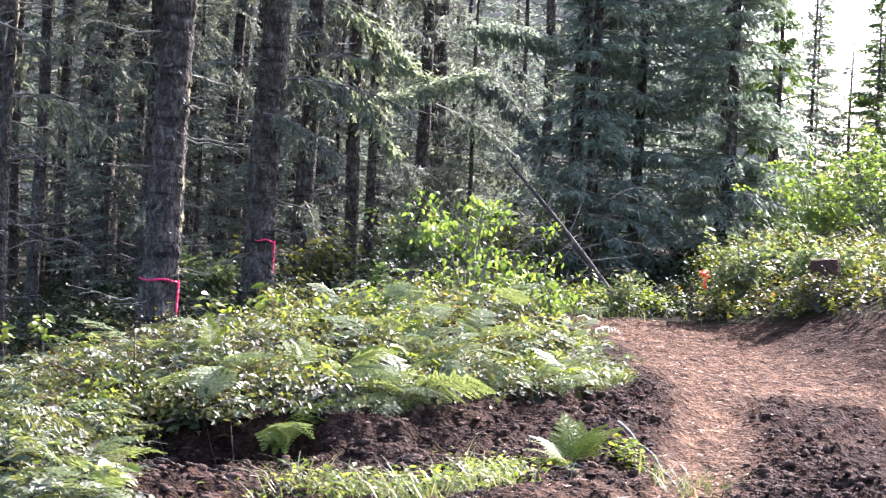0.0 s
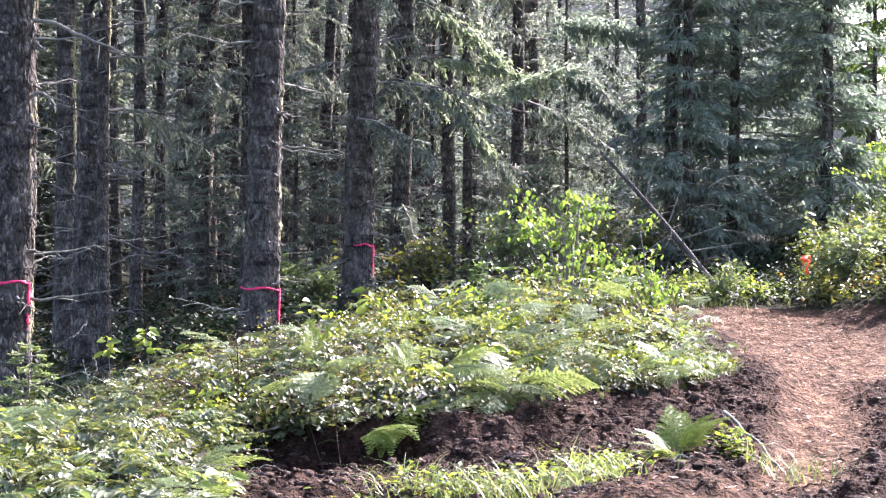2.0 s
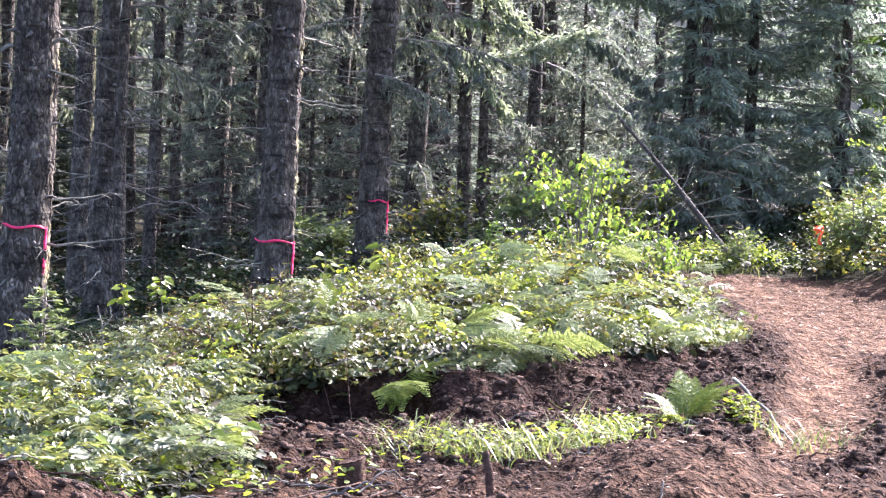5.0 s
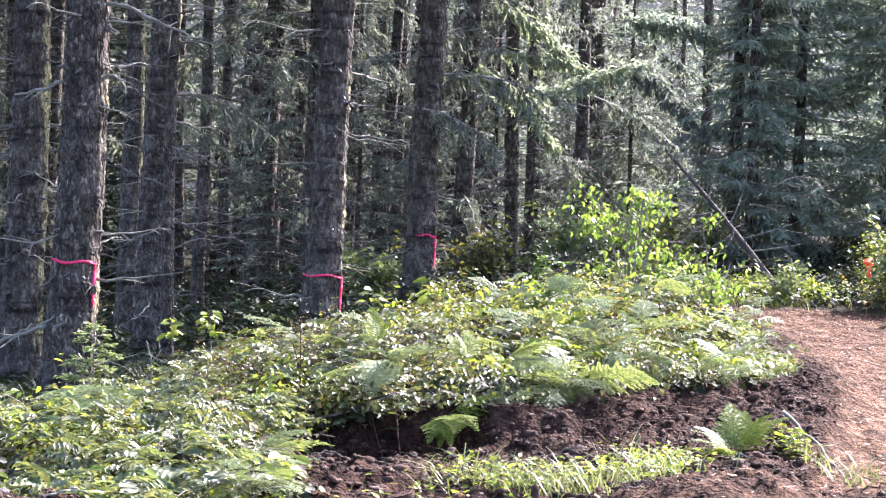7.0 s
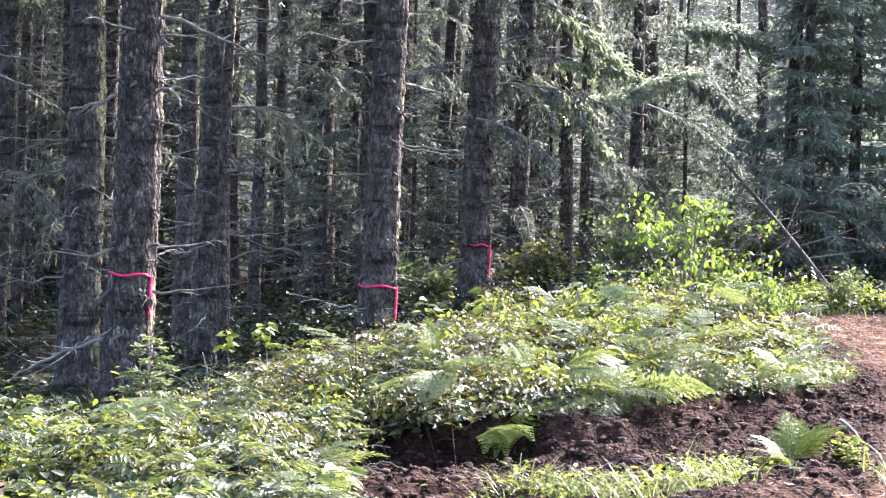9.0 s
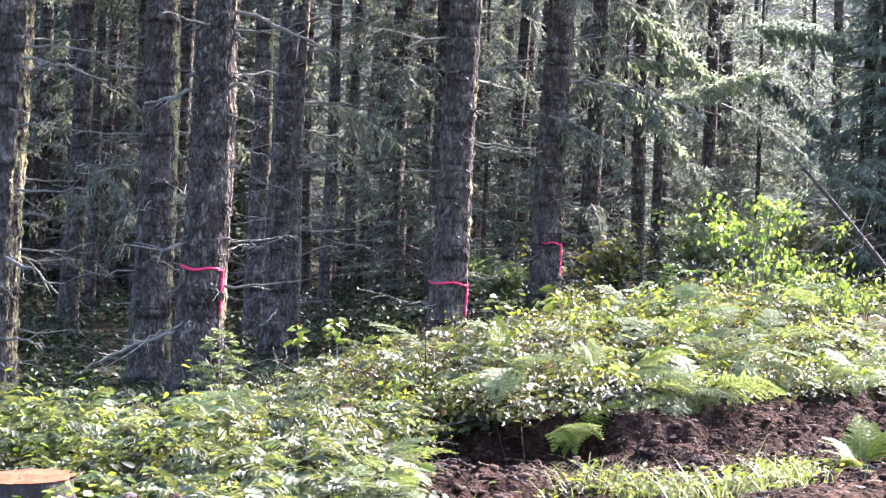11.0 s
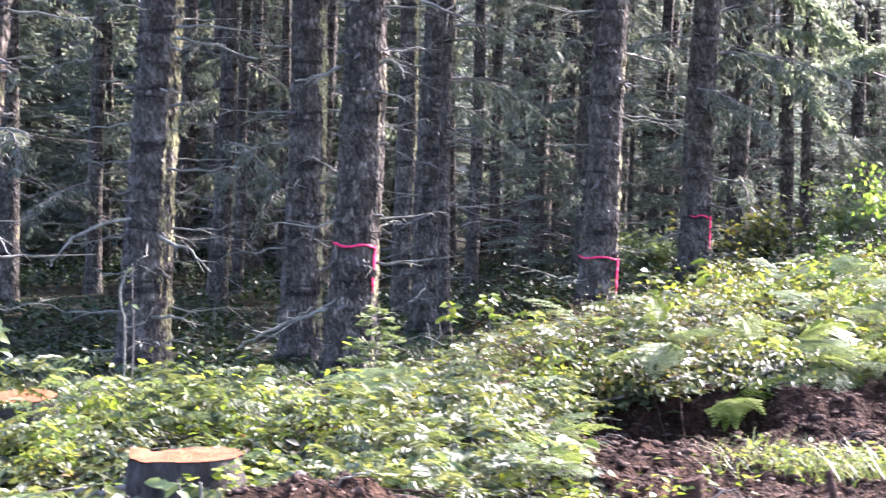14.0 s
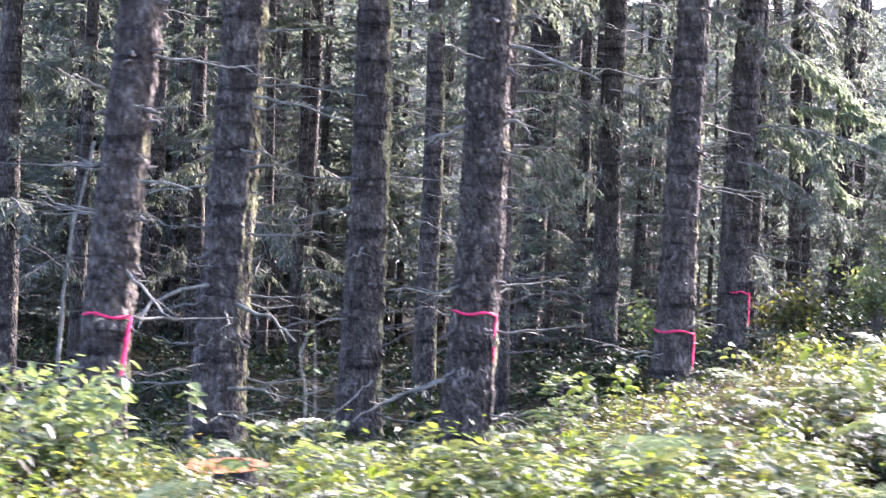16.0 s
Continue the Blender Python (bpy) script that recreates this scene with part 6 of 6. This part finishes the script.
# ---------- grass and small bright plants on the dug soil ----------
def grass(name, label, rng, n, spots, length, material, flat=0.5, keep=None):
    pts = []
    for cx, cy, rx, ry, share in spots:
        m = int(n * share)
        pts.append(np.stack([cx + rx * rng.normal(0, 0.5, m), cy + ry * rng.normal(0, 0.5, m)], -1))
    p = np.concatenate(pts)
    if keep is not None:
        p = p[keep(p[:, 0], p[:, 1]) > 0.4]
    m = len(p)
    a = rng.random(m) * 2 * math.pi
    L = length * (0.5 + 0.9 * rng.random(m))
    lean = flat * (0.4 + rng.random(m))
    d = np.stack([np.cos(a) * lean, np.sin(a) * lean], -1)
    z = ground_z(p[:, 0], p[:, 1])
    rows = []
    side = np.stack([-np.sin(a), np.cos(a), 0 * a], -1)
    for u in (0, 0.4, 0.75, 1.0):
        c = np.stack([p[:, 0] + d[:, 0] * L * u ** 1.6, p[:, 1] + d[:, 1] * L * u ** 1.6, z - 0.01 + L * (u - 0.35 * lean * u ** 2.5)], -1)
        w = 0.0032 * (1 - u) ** 0.6 + 0.0006
        rows += [c - side * w, c + side * w]
    v = np.stack(rows, 1)
    o = np.arange(m)[:, None] * 8
    f = np.concatenate([o + [0, 1, 3, 2], o + [2, 3, 5, 4], o + [4, 5, 7, 6]])
    return tagged(new(name, mesh_of(name, v.reshape(-1, 3), f, material)), label, "grass", kind="stuff")


grass("grass", "bright arching grass blades on the dug soil", np.random.default_rng(31), 650,
      ((0.85, 10.35, 0.35, 0.30, 0.2), (1.15, 10.15, 0.35, 0.30, 0.3), (1.55, 10.5, 0.35, 0.30, 0.25), (1.85, 11.1, 0.3, 0.35, 0.15), (2.95, 11.4, 0.25, 0.5, 0.1)), 0.19, leaf_sward, 1.25)
grass("grass", "fine pale grass on the flank of the bank", np.random.default_rng(37), 2600,
      ((3.55, 15.8, 0.35, 0.8, 0.3), (3.9, 17.0, 0.3, 0.9, 0.4), (3.1, 14.9, 0.4, 0.4, 0.3)), 0.10, leaf_sward, 1.1, lambda x, y: cover_masks(x + 0.08, y)[0])
grass("grass", "sunlit pale grass along the track edge", np.random.default_rng(32), 3600,
      ((3.2, 16.4, 0.6, 1.2, 0.25), (3.7, 18.4, 0.6, 1.5, 0.3), (4.0, 20.8, 0.8, 1.4, 0.3), (4.6, 24.8, 1.5, 1.2, 0.15)), 0.17, leaf_sward, 0.9, lambda x, y: cover_masks(x + 0.08, y)[0])
grass("grass", "pale grass at the foot of the leaning trunk", np.random.default_rng(36), 900, ((5.15, 25.3, 0.7, 0.35, 0.7), (4.2, 23.3, 0.5, 0.5, 0.3)), 0.17, leaf_sward, 0.8)
grass("grass", "thin grass under the trees, coloured dark as shade", np.random.default_rng(33), 2200, ((-4.0, 17.5, 1.6, 1.5, 0.5), (-3.0, 20, 2.0, 1.5, 0.5)), 0.2, leaf_shade_tone, 1.0)


def sprigs(name, label, rng, n, spots, size, material, high):
    """Small broad leaves standing over a few spots."""
    P = []
    for cx, cy, rx, ry, share in spots:
        m = int(n * share)
        P.append(np.stack([cx + rx * rng.normal(0, 0.5, m), cy + ry * rng.normal(0, 0.5, m)], -1))
    p = np.concatenate(P)
    m = len(p)
    L = size * (0.6 + 0.8 * rng.random(m))
    z = ground_z(p[:, 0], p[:, 1]) + 0.01 + high * rng.random(m)
    v, f = leaf_arrays(np.column_stack([p, z]), rand_dirs(rng, m, -0.3, 0.6), np.array([0, 0, 1.0]) + rng.normal(0, 0.4, (m, 3)), L, L * 0.6)
    return tagged(new(name, mesh_of(name, v, f, material)), label, "undergrowth", kind="stuff")


sprigs("soil_sprigs", "small bright leaves sprouting on the dug soil", np.random.default_rng(34), 1700,
       ((0.9, 10.3, 0.4, 0.3, 0.15), (1.5, 10.6, 0.45, 0.35, 0.25), (1.9, 11.5, 0.22, 0.25, 0.25), (2.75, 11.95, 0.12, 0.15, 0.12)), 0.034, leaf_fresh, 0.11)
sprigs("edge_sprigs", "yellowish bramble leaves at the soil edge", np.random.default_rng(35), 220,
       ((-0.75, 8.3, 0.35, 0.25, 0.3), (-0.2, 9.0, 0.3, 0.3, 0.3), (0.3, 9.3, 0.3, 0.2, 0.2), (-1.45, 7.72, 0.2, 0.1, 0.2)), 0.05, leaf_fresh, 0.12)


# ---------- seedlings, tape, odd leaves ----------
def seedling(x, y, h, seed, label, material):
    s = thing("conifer_seedling", label, "seedling", (x, y, float(land(x, y))))
    fol, wd = Soup(), Soup()
    rng = np.random.default_rng(seed)
    wd.add(*tube(np.stack([0 * np.linspace(0, 1, 6), 0 * np.linspace(0, 1, 6), h * np.linspace(0, 1, 6)], -1), 0.008 * np.linspace(1, 0.3, 6), 6))
    for k in range(22):
        z = h * (0.35 + 0.62 * k / 22)
        a = rng.random() * 6.28
        bough(rng, fol, wd, (0, 0, z), (math.cos(a), math.sin(a), 0.15), 0.30 * (1.15 - z / h) * (h / 0.6), 0.12, 0.10, 0.022, 0.02, 0.003, hang=0.1)
    tagged(part("needles", fol.mesh("needles", material), s), kind="stuff")
    tagged(part("stem", wd.mesh("stem", twig_wood), s), kind="stuff")


seedling(1.8, 16.6, 0.80, 71, "small dark fir seedling above the brambles", needle_young)
seedling(-1.55, 14.2, 0.72, 72, "bright green fir seedling in the undergrowth", leaf_fern)


def tape_knot():
    t = thing("flagging_tape", "orange-red plastic flagging tape tied to a shrub", "tape", (6.32, 23.95, 0.86))
    rng = np.random.default_rng(81)
    for k, (dx, l, w) in enumerate(((-0.02, 0.14, 0.06), (0.03, 0.22, 0.045), (0.0, 0.08, 0.09))):
        u = np.linspace(0, 1, 8)
        c = np.stack([dx + 0.03 * np.sin(u * 5 + k), -0.02 * k + 0.02 * np.cos(u * 4), 0.06 - l * u], -1)
        sd = np.stack([np.cos(u * 1.5 + k) * w / 2, np.sin(u * 1.5 + k) * w / 2, 0 * u], -1)
        v = np.concatenate([c - sd, c + sd, c + sd + [0, 0.003, 0], c - sd + [0, 0.003, 0]])
        f = [[q * 8 + i, q * 8 + i + 1, ((q + 1) % 4) * 8 + i + 1, ((q + 1) % 4) * 8 + i] for q in range(4) for i in range(7)]
        part("ribbon", mesh_of("ribbon", v, f, orange_tape), t)


tape_knot()


def big_leaf_plant(x, y, z, n, size, seed, label, material=None):
    rng = np.random.default_rng(seed)
    p = thing("broad_leaf_plant", label, "plant", (x, y, float(land(x, y))))
    h = z - float(land(x, y))
    v, f = tube(np.array([[0, 0, 0], [0.02, 0, h * 0.5], [0, 0, h]]), [0.006, 0.005, 0.003], 5, cap=False)
    part("stem", mesh_of("stem", v, f, twig_wood, True), p)
    for k in range(n):
        L = size * rng.uniform(0.7, 1.2)
        a = rng.random() * 6.28
        o = np.array([[math.cos(a) * size * 0.6 * rng.random(), math.sin(a) * size * 0.6 * rng.random(), h - rng.uniform(0, 0.3) * h]])
        v, f = leaf_arrays(o, np.array([[math.cos(a), math.sin(a), rng.uniform(-0.5, 0.2)]]), np.array([[0, -0.5, 1.0]]) + rng.normal(0, 0.3, (1, 3)), np.array([L]), np.array([L * 0.62]))
        part("leaf", mesh_of("leaf", v, f, material or leaf_fresh), p)


big_leaf_plant(1.06, 20.04, 0.66, 9, 0.14, 91, "broad yellow-green leaves on a thin stem")
big_leaf_plant(-0.93, 17.05, 0.46, 22, 0.09, 92, "bright broad-leaved salmonberry sprig")
big_leaf_plant(-1.25, 17.2, 0.38, 18, 0.09, 93, "bright broad-leaved salmonberry sprig")
big_leaf_plant(-0.55, 17.0, 0.34, 16, 0.085, 94, "bright broad-leaved salmonberry sprig")
big_leaf_plant(0.5, 21.4, 0.5, 10, 0.12, 95, "orange-yellow leaves on a thin stem", leaf_grass)
big_leaf_plant(-0.15, 9.3, 0.28, 8, 0.11, 96, "palm-like whorl of long green leaves")
stick("sapling_stem", "thin bare curved sapling with forked stem", "sapling", [on(-3.17, 13.62, -0.02), (-3.16, 13.62, 0.36), (-3.21, 13.62, 0.61), (-3.15, 13.62, 0.77)], 0.009, dead_wood, 0.1, 41, 6, 0.4, 0.3)
stick("sapling_stem", "side fork of a thin bare sapling", "sapling", [(-3.16, 13.62, 0.37), (-3.03, 13.62, 0.41), (-2.98, 13.62, 0.51)], 0.006, dead_wood, 0.1, 42, 6, 0.4, 0.3)
stick("sapling_stem", "thin leaning dead sapling in the stand", "sapling", [on(-5.33, 16.69, -0.02), (-5.29, 16.69, 0.78), (-5.22, 16.69, 1.39), (-5.09, 16.69, 2.05)], 0.018, dead_wood, 0.1, 43, 6, 0.4, 0.3)
big_leaf_plant(-3.12, 13.6, 0.80, 5, 0.06, 97, "small pale leaves at a sapling tip", leaf_fern)
big_leaf_plant(-3.75, 12.6, 0.5, 12, 0.1, 98, "small bright rowan-like sapling", leaf_fern)
big_leaf_plant(1.60, 14.5, 0.52, 12, 0.13, 100, "bright broad-leaved sprig above the brambles")
big_leaf_plant(1.85, 14.4, 0.46, 10, 0.12, 101, "bright broad-leaved sprig above the brambles")
big_leaf_plant(-1.10, 10.5, 0.34, 8, 0.11, 102, "bright broad yellow-green leaves by a fern")
big_leaf_plant(-2.45, 9.6, 0.30, 9, 0.08, 103, "bright broad yellow-green leaves in the thicket")
big_leaf_plant(-1.75, 7.45, 0.26, 7, 0.09, 104, "grey-green leaves in front of the stump", leaf_gloss)
big_leaf_plant(-1.60, 7.6, 0.30, 9, 0.085, 106, "green leaves in front of the stump", leaf_fern)
big_leaf_plant(-1.88, 7.6, 0.30, 9, 0.085, 107, "green leaves in front of the stump", leaf_bramble)
big_leaf_plant(-1.45, 7.55, 0.28, 8, 0.08, 105, "green leaves in front of the stump", leaf_bramble)
stick("dead_sprig", "bare forked grey twig above the plants", "twig", [on(-1.27, 15.8, -0.02), (-1.29, 15.8, 0.15), (-1.33, 15.8, 0.30)], 0.009, dead_wood, 0.1, 51, 6, 0.5, 0.4)
stick("dead_sprig", "bare forked grey twig above the plants", "twig", [(-1.29, 15.8, 0.13), (-1.22, 15.8, 0.22), (-1.24, 15.8, 0.31)], 0.007, dead_wood, 0.1, 52, 6, 0.5, 0.4)
big_leaf_plant(1.46, 11.2, 0.06, 4, 0.06, 99, "curled dry brown leaves on the grass", dry_leaf)
